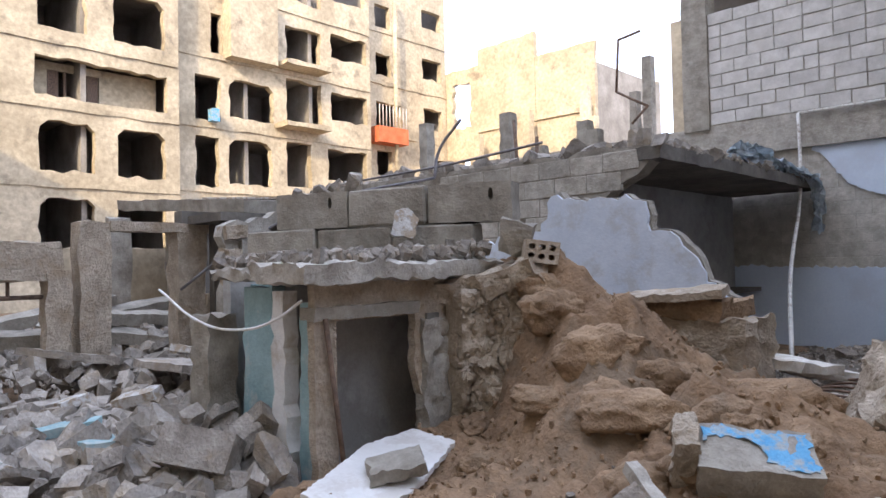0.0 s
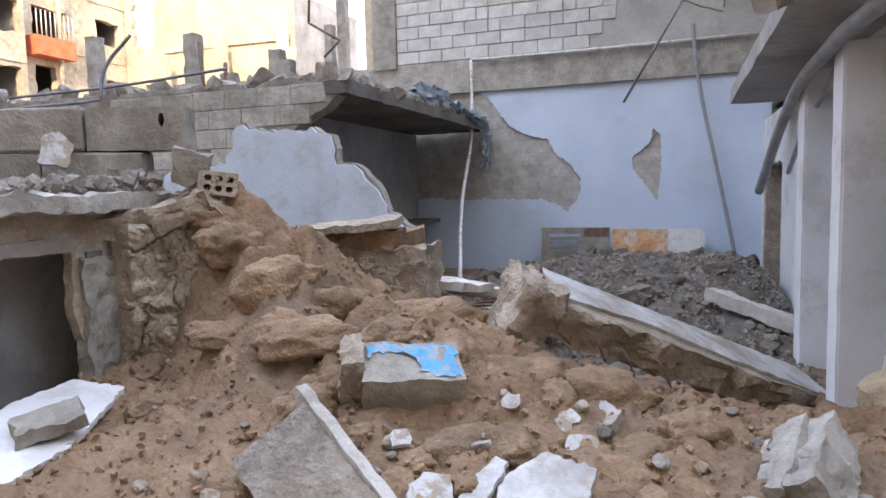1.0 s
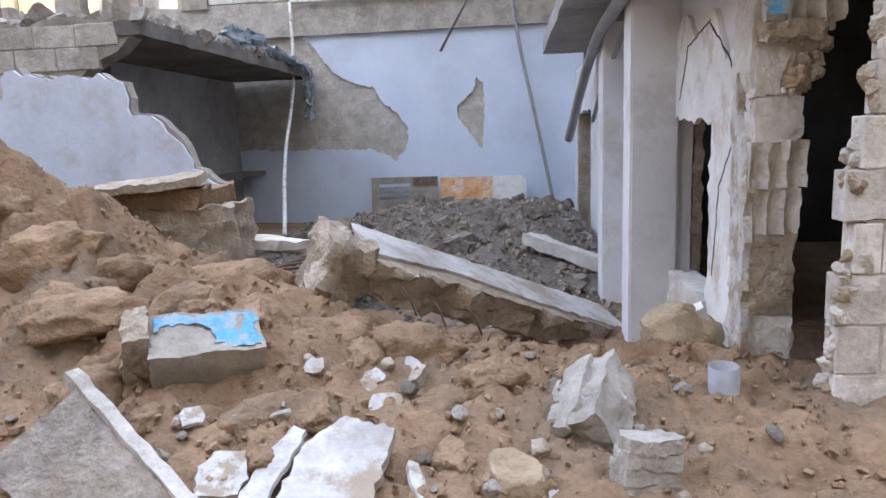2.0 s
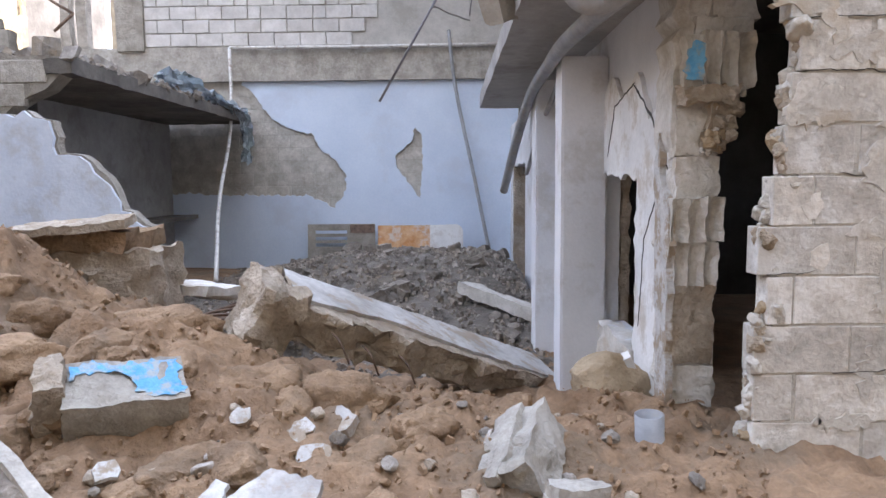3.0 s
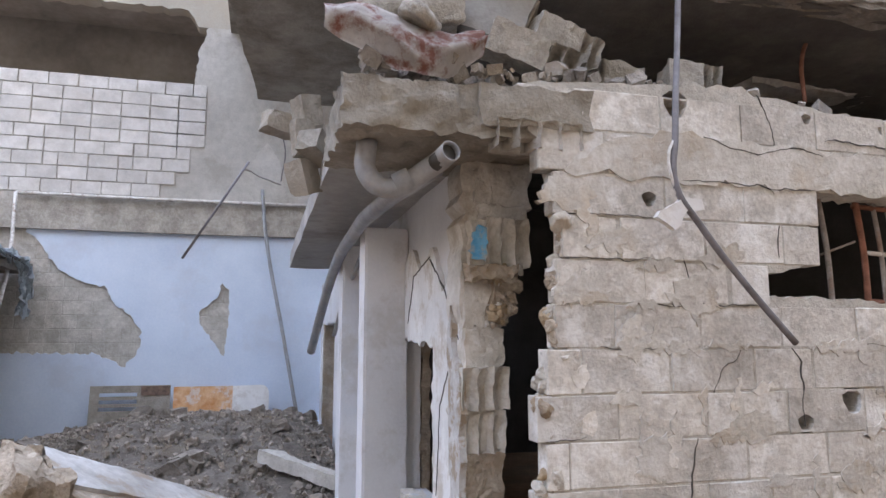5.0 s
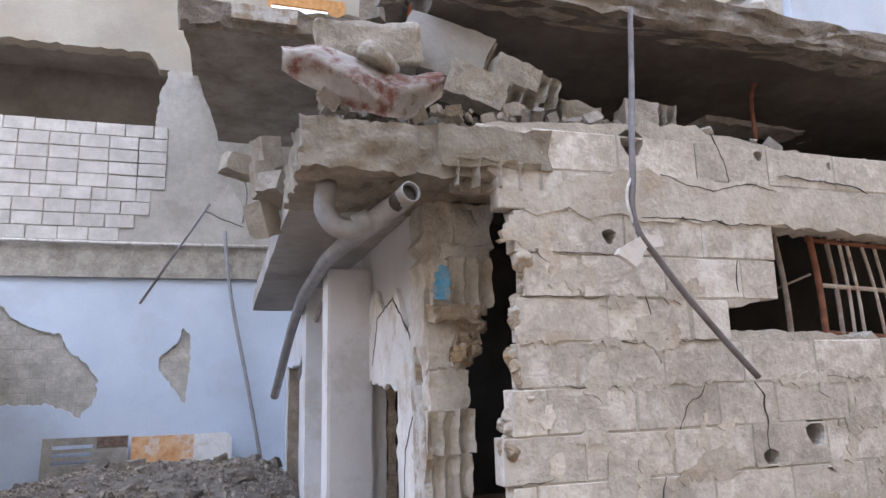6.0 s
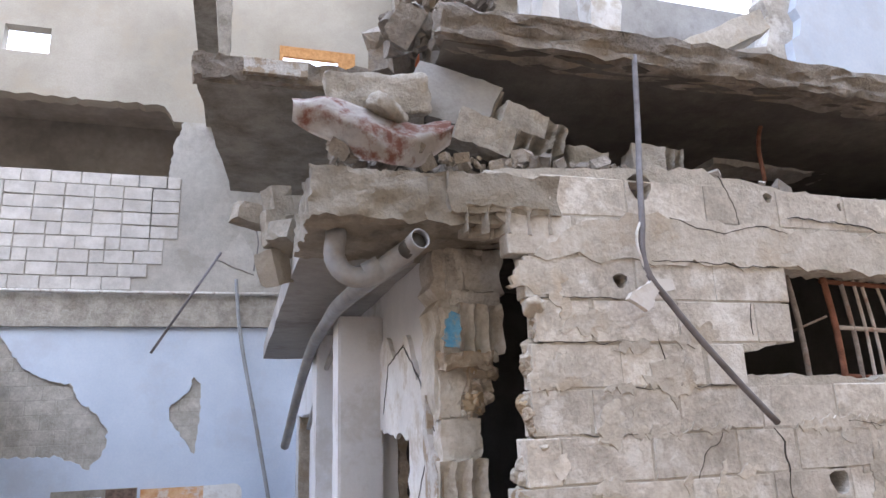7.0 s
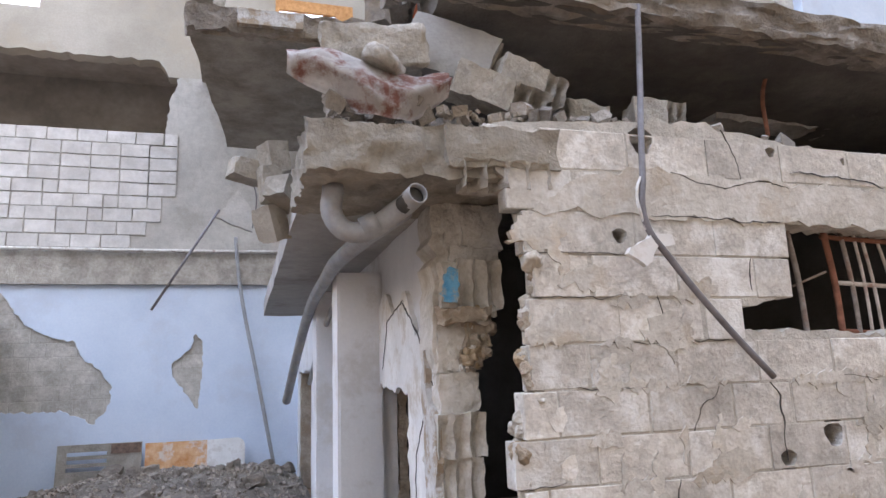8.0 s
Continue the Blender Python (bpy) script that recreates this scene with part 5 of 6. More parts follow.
tube("rod", [(1.42, 6.3, 3.12), (0.865, 6.36, 2.19)], 0.012, M_CABLE, rod)
tube("wire", [(1.62, 6.2, 3.5), (1.74, 6.25, 3.3), (1.72, 6.3, 2.95)], 0.006, M_CABLE, rod)
bm = bmesh.new()
sheet(bm, jag([(1.38, 3.05), (1.72, 2.92), (1.7, 3.15), (1.58, 3.32)], 0.06, 0.015, 3), [], 0.06, facing_y(6.3))
part("render_flake", bm, M_RENDER, rod)

# tarp and rubble on the roof slab
def roof_spot(rnd):
    u, v = rnd.random(), rnd.random() ** 1.8
    p = A + (B - A) * u + (C - A) * v
    return p.x, p.y, p.z + 0.01


scatter("roof_rubble", 500, roof_spot, (0.03, 0.14), M_RUBBLE, 15, "broken bits of concrete on the roof slab")
bm = bmesh.new()
nn = 60
tv = [[bm.verts.new((0, 0, 0)) for j in range(24)] for i in range(nn)]
for i in range(nn):
    for j in range(24):
        u, w = i / (nn - 1), j / 23 - 0.5
        p = Vector((-1.72, 7.6, 2.66)).lerp(Vector((-1.56, 10.2, 2.5)), min(1, u * 1.3))
        if u > 0.72:
            p.z -= (u - 0.72) * 2.6
        p += Vector((0.1, 0.5, 0.2 * (1 - u))) * w * (1 - 0.55 * u)
        q = Vector((u * 11, w * 7, 1.7))
        tv[i][j].co = p + Vector((fbm(q), fbm(q + Vector((4, 4, 4))), fbm(q + Vector((9, 1, 7))))) * 0.1
for i in range(nn - 1):
    for j in range(23):
        bm.faces.new((tv[i][j], tv[i + 1][j], tv[i + 1][j + 1], tv[i][j + 1]))
bmesh.ops.solidify(bm, geom=bm.faces[:], thickness=0.006)
single("torn_tarp", bm, M_TARP, "torn blue-grey plastic sheet hanging over the slab edge", "tarp")

# ---- pipe, blocks and sheet metal at the wing's corner ----
drain = thing("drain_pipe", "broken grey plastic drain pipe bent along the wall", "pipe", at=pose(0, 0, 0))
tube("open_branch", [(2.28, 2.3, 2.19), (2.235, 2.46, 2.16), (2.07, 2.51, 2.075), (1.99, 2.52, 2.13), (1.985, 2.53, 2.27)], 0.043, M_PVC, drain, "open pipe end with elbow", 0.005)
tube("fall_pipe", [(2.3, 2.62, 2.2), (2.17, 3.0, 2.14), (2.15, 4.2, 2.14), (2.15, 5.6, 1.99), (2.08, 6.87, 1.34)], 0.042, M_PVC, drain)
# added dark plug gives the open pipe end its inner shade
tube("bore", [(2.272, 2.325, 2.185), (2.25, 2.41, 2.17)], 0.0375, M_SHADE, drain, "dark plug painting the shade inside the pipe mouth")
tube("coupling", [(2.16, 2.49, 2.118), (2.1, 2.505, 2.088)], 0.049, M_PVC, drain, "wider socket of the elbow")
tube("thin_pipe", [(2.3, 4.6, 2.15), (2.26, 5.6, 1.8), (2.25, 6.3, 1.5)], 0.02, M_PVC, drain)

cable = thing("hanging_cable", "thick grey cable hanging down the block wall", "cable", at=pose(0, 0, 0))
tube("cable_core", [(3.46, 2.48, 3.24), (3.38, 2.4, 2.85), (3.22, 2.22, 2.3), (3.2, 2.2, 2.08), (3.3, 2.2, 1.93), (3.52, 2.21, 1.68), (3.74, 2.21, 1.45)], 0.014, M_CABLE, cable)
tube("frayed_strand", [(3.22, 2.22, 2.3), (3.17, 2.2, 2.2), (3.2, 2.2, 2.05)], 0.006, M_OLDWHITE, cable)
bm = bmesh.new()
sheet(bm, jag([(3.1, 1.95), (3.18, 1.9), (3.24, 1.98), (3.32, 1.99), (3.31, 2.03), (3.22, 2.04)], 0.03, 0.01, 3), [], 0.03, pose(0, -0.03, 0) @ facing_y(2.22))
single("plaster_chip", bm, M_ENAMEL, "white plaster chip stuck behind the cable", "plaster piece")
tube_ob = thing("rusty_rod", "bent rusty steel rod between wall and slab", "rod", at=pose(0, 0, 0))
tube("rod", [(4.62, 2.9, 3.24), (4.5, 2.85, 3.05), (4.35, 2.7, 2.72)], 0.012, M_REDRUST, tube_ob)

sheet_metal = thing("crumpled_sheet", "crumpled white sheet metal with red-brown rust on the lintel", "sheet metal", at=pose(0, 0, 0))
bm = bmesh.new()
sv = [[None] * 14 for _ in range(26)]
for i in range(26):
    for j in range(14):
        u, w = i / 25, j / 13
        x = 1.79 + 0.66 * u
        z = 2.80 - 0.05 * u + 0.03 * math.sin(u * 7) - w * (0.05 + 0.2 * math.sin(math.pi * min(1, 0.12 + u * 0.75)))
        y = 2.42 - 0.09 * math.sin(w * 2.6) + 0.03 * math.sin(u * 9) * w + 0.04 * abs(u - 0.45)
        q = Vector((u * 4, w * 3, 3))
        sv[i][j] = bm.verts.new((x, y + 0.03 * fbm(q, 2), z + 0.025 * fbm(q + Vector((5, 5, 5)), 2)))
for i in range(25):
    for j in range(13):
        bm.faces.new((sv[i][j], sv[i + 1][j], sv[i + 1][j + 1], sv[i][j + 1]))
bmesh.ops.solidify(bm, geom=bm.faces[:], thickness=0.004)
part("metal_skin", bm, M_RUSTY, sheet_metal, "", True)

LOOSE = (((0.46, 0.3, 0.19), (2.19, 2.72, 2.95), (4, -3, -6), M_LINTEL, "grey slab of concrete lying on the crumpled sheet"),
         ((0.24, 0.18, 0.15), (3.25, 2.75, 2.73), (0, 2, 4), M_CONC, "dark broken block under the slab"),
         ((0.3, 0.2, 0.12), (4.75, 2.6, 2.5), (0, -14, 8), M_RUBBLE, "broken block at the end of the wall top"),
         ((0.2, 0.2, 0.14), (4.25, 2.75, 2.56), (0, 4, 20), M_RUBBLE, "broken block at the wall top"))
for k, (dim, at_, rot, mat, lab) in enumerate(LOOSE):
    dx, dy, dz = (d / 2 for d in dim)
    put("loose_block", mesh_of(rough_box(-dx, -dy, -dz, dx, dy, dz, 0.028, 0.018, 10, k + 60), "loose_block", mat), pose(*at_, *rot), lab, "concrete block", "loose blocks on the wall top")
put("loose_stone", boulder_mesh("loose_stone", 0.17, 0.14, 0.13, M_LINTEL, 86, 10, 0.05), pose(2.19, 2.42, 2.78, 8, 8, 30), "small rounded stone on the sheet metal", "stone")
for k, (half, at_, rot, lab) in enumerate(((0.21, (2.73, 2.56, 2.735), (8, 21, -10), "tilted hollow concrete block on the wall top"), (0.17, (2.93, 2.66, 2.85), (4, 17, 6), "hollow concrete block leaning on another block"), (0.13, (3.6, 2.64, 2.72), (0, 6, -14), "hollow concrete block lying under the upper slab"))):
    hb = thing("hollow_block_piece", lab, "concrete block", "loose blocks on the wall top", at=pose(*at_, *rot))
    part("block_body", rough_box(-half, -0.09, -0.07, half * 0.3, 0.1, 0.075, 0.025, 0.012, 12, k + 3), M_LINTEL, hb)
    part("cell_end", fluted(half * 0.3, half, -0.07, 0.07, -0.085, 0.09, 2, 0.07, k + 5.0), M_LINTEL, hb, "broken end with open cells")
panel = thing("hollow_core_plank", "broken hollow floor panel leaning under the slab", "floor panel", at=pose(2.58, 2.72, 3.02, -14, 24, -18))
part("face_plate", rough_box(-0.24, -0.03, -0.16, 0.2, 0.03, 0.15, 0.05, 0.012, 8, 2), M_GREYPLAST, panel)
for k in range(3):
    part("rib", rough_box(0.12 + 0.035 * k, 0.0, -0.17, 0.14 + 0.035 * k, 0.16, 0.15, 0.05, 0.01, 8, k), M_RUBBLE, panel)


def top_spot(rnd):
    x = rnd.uniform(1.95, 4.7)
    return x, rnd.uniform(2.38, 2.75), 2.56 + 0.05 * rnd.random() - max(0, (x - 3.5) * 0.1)


scatter("wall_top_rubble", 420, top_spot, (0.02, 0.1), M_RUBBLE, 25, "crumbled concrete along the wall top")
corner_bits = [chunk_mesh("corner_block", 0.2, 0.14, 0.11, M_CONC, 300 + s, 0.1, 2) for s in range(3)]
for k, (x, y, z, r, ry_) in enumerate(((1.80, 3.6, 2.72, 5, 80), (1.78, 3.58, 2.57, -8, 85), (1.79, 3.6, 2.36, 18, 70), (1.86, 3.5, 2.5, 30, 20), (1.66, 3.7, 2.68, 0, 10))):
    put("corner_block", corner_bits[k % 3], pose(x, y, z, 0, ry_, 20 + r), "broken grey block hanging at the slab corner", "concrete block", "blocks at the slab corner")
end_hb = hollow_block("hollow_block", 0.4, 0.2, 0.2, M_WHITEBLOCK, 4, 2, 0.022)
put("roof_block", end_hb, pose(5.15, 3.45, 3.97, 12, -24, 40), "pale hollow block lying on the upper slab", "concrete block")

# ---- left yard: rubble field, frames, painted wall stumps ----
def yard_spot(rnd):
    while True:
        x, y = rnd.uniform(-8, -1.75), rnd.uniform(0.2, 4.2)
        if not (x > -3.35 and 1.35 < y < 3.3):
            break
    return x, y, gz(x, y) + 0.25 * max(0, fbm((x * 0.9, y * 0.9, 2.0), 2)) + rnd.random() * 0.12


rub = []
for k in range(9):
    d = ((0.4, 0.2, 0.2), (0.36, 0.2, 0.12), (0.28, 0.2, 0.18), (0.5, 0.3, 0.09), (0.24, 0.2, 0.15), (0.42, 0.18, 0.18), (0.3, 0.26, 0.08), (0.2, 0.16, 0.14), (0.55, 0.22, 0.16))[k]
    rub.append(chunk_mesh("rubble_block", *d, M_RUBBLE, 100 + k, 0.05, 2))
rr = random.Random(31)
for i in range(280):
    x, y, z = yard_spot(rr)
    if i < 130:
        x, y = rr.uniform(-3.9, -1.75), rr.uniform(0.3, 1.45)
        z = gz(x, y) + rr.random() * 0.12
    s = rr.uniform(0.35, 0.85)
    put("rubble_block", rub[i % 9], pose(x, y, z + 0.04, rr.uniform(-45, 45), rr.uniform(-45, 45), rr.uniform(0, 360)) @ Matrix.Scale(s, 4), "broken grey concrete block in the rubble field", "rubble", "rubble blocks in the left yard")
rp = random.Random(52)
for i in range(70):
    x = rp.uniform(-3.1, -1.72)
    y = rp.uniform(1.05, 1.68)
    z = gz(x, y) + (0.05 + 0.34 * (y - 1.0) / 0.7) * rp.uniform(0.25, 1.0)
    put("rubble_block", rub[rp.randrange(9)], pose(x, y, z, rp.uniform(-50, 50), rp.uniform(-50, 50), rp.uniform(0, 360)) @ Matrix.Scale(rp.uniform(0.4, 0.85), 4), "broken grey concrete block heaped by the doorway", "rubble", "rubble blocks in the left yard")
scatter("yard_rubble", 2600, yard_spot, (0.03, 0.2), M_RUBBLE, 33, "small broken concrete and dust between the blocks")
hb2 = hollow_block("hollow_block_piece", 0.38, 0.2, 0.2, M_RUBBLE, 4, 2, 0.025)
put("hollow_block_piece", hb2, pose(-2.05, 1.32, 0.48, 62, 10, 40), "broken hollow block with open cells", "concrete block")
put("hollow_block_piece", hollow_block("hollow_block_piece", 0.2, 0.16, 0.13, M_CAKED, 3, 2, 0.022), pose(-1.08, 2.95, 1.47, 0, 8, 44), "broken brown hollow block on top of the mound", "concrete block")
put("top_boulder", chunk_mesh("top_boulder", 0.2, 0.18, 0.2, M_CONC, 44, 0.12, 3), pose(-1.28, 2.98, 1.56, 10, 14, 30), "brown broken block at the hut corner", "concrete block")
for k, (x, y, z, sx, sy, r, mat) in enumerate(((-3.45, 1.55, 0.55, 0.34, 0.12, 30, M_WHITE), (-3.9, 1.25, 0.5, 0.22, 0.2, 10, M_WHITE), (-3.3, 1.05, 0.45, 0.4, 0.14, 60, M_TEAL), (-2.85, 1.1, 0.42, 0.2, 0.2, 0, M_TEAL), (-4.2, 2.2, 0.62, 0.6, 0.5, 15, M_RUBBLE), (-4.9, 1.6, 0.7, 0.9, 0.25, 40, M_RUBBLE), (-4.6, 2.4, 0.7, 0.2, 0.16, 40, M_WHITE), (-4.1, 2.6, 0.72, 0.16, 0.14, 70, M_WHITE), (-2.75, 0.6, 0.42, 0.2, 0.14, 30, M_WHITE))):
    bm = rough_box(-sx / 2, -sy / 2, -0.03, sx / 2, sy / 2, 0.03, 0.06, 0.012, 8, k + 40)
    bmesh.ops.transform(bm, matrix=pose(x, y, z, 14 - 5 * k, -14 + 4 * k, r), verts=bm.verts)
    single("painted_fragment", bm, mat, ("broken piece of white plaster in the rubble", "broken piece of teal painted plaster in the rubble", "flat broken concrete slab in the rubble")[(M_WHITE, M_TEAL, M_RUBBLE).index(mat)], "plaster piece" if mat is not M_RUBBLE else "slab", "loose fragments in the left yard")

FX = -5.3
frame_ob = thing("door_frame_ruin", "free-standing concrete door frame of a destroyed house", "door frame", kind="structure")
part("post", rough_box(FX - 0.16, 1.73, 0.1, FX + 0.08, 2.01, 1.86, 0.09, 0.025, 5, 1), M_CAKED, frame_ob)
part("post", rough_box(FX - 0.16, 2.63, 0.1, FX + 0.08, 2.92, 1.86, 0.09, 0.025, 5, 2), M_CAKED, frame_ob)
part("lintel", rough_box(FX - 0.14, 2.0, 1.78, FX + 0.1, 2.95, 1.87, 0.09, 0.015, 5, 3), M_CAKED, frame_ob)
part("post", rough_box(FX - 0.1, 1.46, 0.1, FX + 0.1, 1.66, 1.42, 0.09, 0.03, 5, 4), M_CAKED, frame_ob)
part("lintel", rough_box(FX - 0.14, -0.4, 1.34, FX + 0.1, 1.6, 1.44, 0.09, 0.02, 5, 5), M_CAKED, frame_ob)
part("wall_piece", rough_box(FX - 0.12, -0.6, 1.44, FX + 0.06, 1.6, 1.68, 0.1, 0.03, 5, 6), M_CAKED, frame_ob)
part("post", rough_box(FX - 0.1, 2.9, 0.1, FX + 0.1, 3.12, 1.15, 0.09, 0.04, 5, 8), M_CAKED, frame_ob)
for y in (0.7, 0.95, 1.2):
    tube("bar", [(FX, y, 1.34), (FX, y, 1.2)], 0.015, M_IRON, frame_ob)
tube("bar", [(FX, 0.4, 1.2), (FX, 1.48, 1.2)], 0.02, M_IRON, frame_ob)

back = thing("wall_ruin", "dark broken walls behind the hut", "wall", kind="structure")
bm = bmesh.new()
box(bm, -6.6, 3.2, 0.2, -6.4, 5.6, 2.1)
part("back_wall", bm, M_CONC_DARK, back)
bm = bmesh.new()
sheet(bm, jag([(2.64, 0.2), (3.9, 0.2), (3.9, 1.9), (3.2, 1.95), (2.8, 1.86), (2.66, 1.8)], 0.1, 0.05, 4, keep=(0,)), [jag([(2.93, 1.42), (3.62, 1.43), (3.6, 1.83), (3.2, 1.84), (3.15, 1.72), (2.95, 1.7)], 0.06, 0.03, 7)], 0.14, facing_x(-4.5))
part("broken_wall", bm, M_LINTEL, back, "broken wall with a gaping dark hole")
# dark colour helps give the room behind the hole its shade
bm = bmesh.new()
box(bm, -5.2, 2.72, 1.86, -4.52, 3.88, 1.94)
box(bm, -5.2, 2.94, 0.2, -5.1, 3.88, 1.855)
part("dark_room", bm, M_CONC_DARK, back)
for k, (y, z, w_, h_) in enumerate(((2.76, 1.74, 0.2, 0.12), (2.86, 1.55, 0.12, 0.22), (2.74, 1.52, 0.14, 0.14), (3.72, 1.5, 0.16, 0.2), (2.78, 1.32, 0.22, 0.14))):
    part("block", rough_box(-4.46, y - w_ / 2, z - h_ / 2, -4.28, y + w_ / 2, z + h_ / 2, 0.04, 0.025, 8, k + 30), M_LINTEL if k % 2 else M_CAKED, back)

ruin = thing("sagging_roof", "sagging concrete roof of a ruined house", "roof", kind="structure")
bm = bmesh.new()
sheet(bm, jag(rect(-1.4, -1.5, 1.5, 1.5), 0.25, 0.08, 5), [], 0.16, Matrix.Identity(4))
rough(bm, 0.4, 0.03, 3)
bmesh.ops.transform(bm, matrix=pose(-8.4, 5.25, 2.32, 4, -3, 100), verts=bm.verts)
part("roof_slab", bm, M_CONC, ruin)
bm = bmesh.new()
sheet(bm, jag(rect(-0.75, -0.9, 1.2, 0.7), 0.2, 0.1, 8), [], 0.03, pose(-8.2, 5.45, 2.5, 4, -3, 100))
part("white_screed", bm, M_WHITE, ruin, "patch of white screed")
bm = bmesh.new()
for y0, y1, z1 in ((3.3, 3.6, 2.2), (4.2, 4.35, 2.0), (4.5, 4.8, 1.9), (6.2, 6.6, 2.2)):
    box(bm, -9.2, y0, 0, -9.0, y1, z1)
rough(bm, 0.2, 0.05, 4)
part("wall_stumps", bm, M_CONC, ruin)
bm = bmesh.new()
box(bm, -11, 3.2, 0, -10.8, 7.4, 1.8)
part("rear_wall", bm, M_FARWALL, ruin)
for k, (x, y, z, r, l) in enumerate(((-6.0, 2.3, 0.75, 70, 1.4), (-6.3, 2.6, 0.9, 110, 1.3), (-6.1, 1.0, 0.8, 60, 1.6), (-6.6, 0.6, 0.95, 80, 1.5), (-7, 3.2, 1.0, 95, 1.6), (-7.2, 1.8, 0.9, 85, 1.8))):
    bm = rough_box(-l / 2, -0.14, -0.06, l / 2, 0.14, 0.06, 0.1, 0.02, 6, k)
    bmesh.ops.transform(bm, matrix=pose(x, y, z, 8, 8 - 4 * k, r), verts=bm.verts)
    single("fallen_beam", bm, M_CONC, "fallen concrete beam among the ruins", "beam", "fallen beams in the ruins")
wires = thing("slack_cables", "slack dark cables strung over the ruins", "cable", at=pose(0, 0, 0))
tube("cable", [(-3.2, 1.6, 1.28), (-2.65, 1.6, 1.1), (-2.15, 1.6, 1.07), (-1.8, 1.62, 1.14), (-1.62, 1.66, 1.24)], 0.008, M_OLDWHITE, wires)
tube("cable", [(-5.0, 2.55, 1.22), (-4.6, 2.9, 1.6), (-4.0, 3.6, 2.05), (-3.6, 4.6, 2.3)], 0.014, M_CABLE, wires)
tube("cable", [(-6, 5.6, 2.6), (-4.4, 5.6, 2.62), (-3.0, 5.65, 2.7)], 0.016, M_CABLE, wires)
tube("cable", [(-3.6, 4.6, 2.3), (-3.62, 4.7, 2.6), (-3.4, 4.8, 2.9)], 0.016, M_CABLE, wires)
box_bm = bmesh.new()
box(box_bm, -4.72, 2.75, 1.42, -4.66, 2.87, 1.5)
part("junction_box", box_bm, M_CABLE, wires)

# roof debris on the hut and the flat roof
def hut_spot(rnd):
    x, y = rnd.uniform(-2.6, -1.53), rnd.uniform(1.7, 3.1)
    return x, y, 1.42 + 0.1 * rnd.random() * (y - 1.3) / 1.6


scatter("hut_roof_rubble", 1000, hut_spot, (0.015, 0.1), M_RUBBLE, 43, "loose rubble on the hut roof")
bm = bmesh.new()
sheet(bm, jag([(-0.07, -0.07), (0.08, -0.08), (0.1, 0.06), (0.02, 0.13), (-0.06, 0.1)], 0.03, 0.012, 3), [], 0.03, pose(-2.02, 2.72, 1.66, 70, 8, 42))
single("plaster_chip", bm, M_WHITE, "white plaster chip standing in the roof rubble", "plaster piece")
bm = bmesh.new()
sheet(bm, jag([(2.8, 1.02), (2.92, 1.0), (2.94, 1.2), (2.82, 1.22)], 0.03, 0.012, 3), [], 0.03, facing_x(-1.6))
single("plaster_patch", bm, M_WHITE, "white plaster patch on the hut's earth wall", "plaster piece")


def flat_spot(rnd):
    x, y = rnd.uniform(-8, -1.9), rnd.uniform(5.75, 9.5)
    return x, y, 2.56


scatter("flat_roof_rubble", 900, flat_spot, (0.05, 0.3), M_RUBBLE, 53, "rubble on the flat roof")
for k, (x, y, h) in enumerate(((-6.3, 9.2, 1.6), (-5.9, 9.6, 1.0), (-5.2, 10.0, 1.4), (-4.7, 9.5, 1.1), (-8.2, 9.0, 1.7), (-7.4, 10.2, 1.0))):
    bm = rough_box(x - 0.11, y - 0.11, 2.5, x + 0.11, y + 0.11, 2.5 + h, 0.12, 0.02, 5, k)
    single("column_stump", bm, M_CONC, "broken concrete column stump on the flat roof", "column", "column stumps on the roof")
for k, (x, y) in enumerate(((-5.6, 8.6), (-5.4, 8.8), (-5.7, 8.9))):
    ob = tube("rebar_rod", [(x, y, 2.5), (x + 0.12 * k - 0.1, y, 3.8 - 0.3 * k)], 0.03, M_IRON)
    tagged(ob, "upright rusty reinforcing rod on the flat roof", "rod", "reinforcing rods")
bent = thing("bent_frame", "bent thin metal frame on the roof by the column", "metal frame", at=pose(0, 0, 0))
corners = [(-4.2, 10.2, 5.3), (-4.62, 10.2, 5.25), (-4.68, 10.2, 4.35), (-4.1, 10.2, 4.0), (-4.4, 10.2, 3.75)]
for c0, c1 in zip(corners, corners[1:]):
    tube("frame_bar", [c0, c1], 0.022, M_IRON, bent)

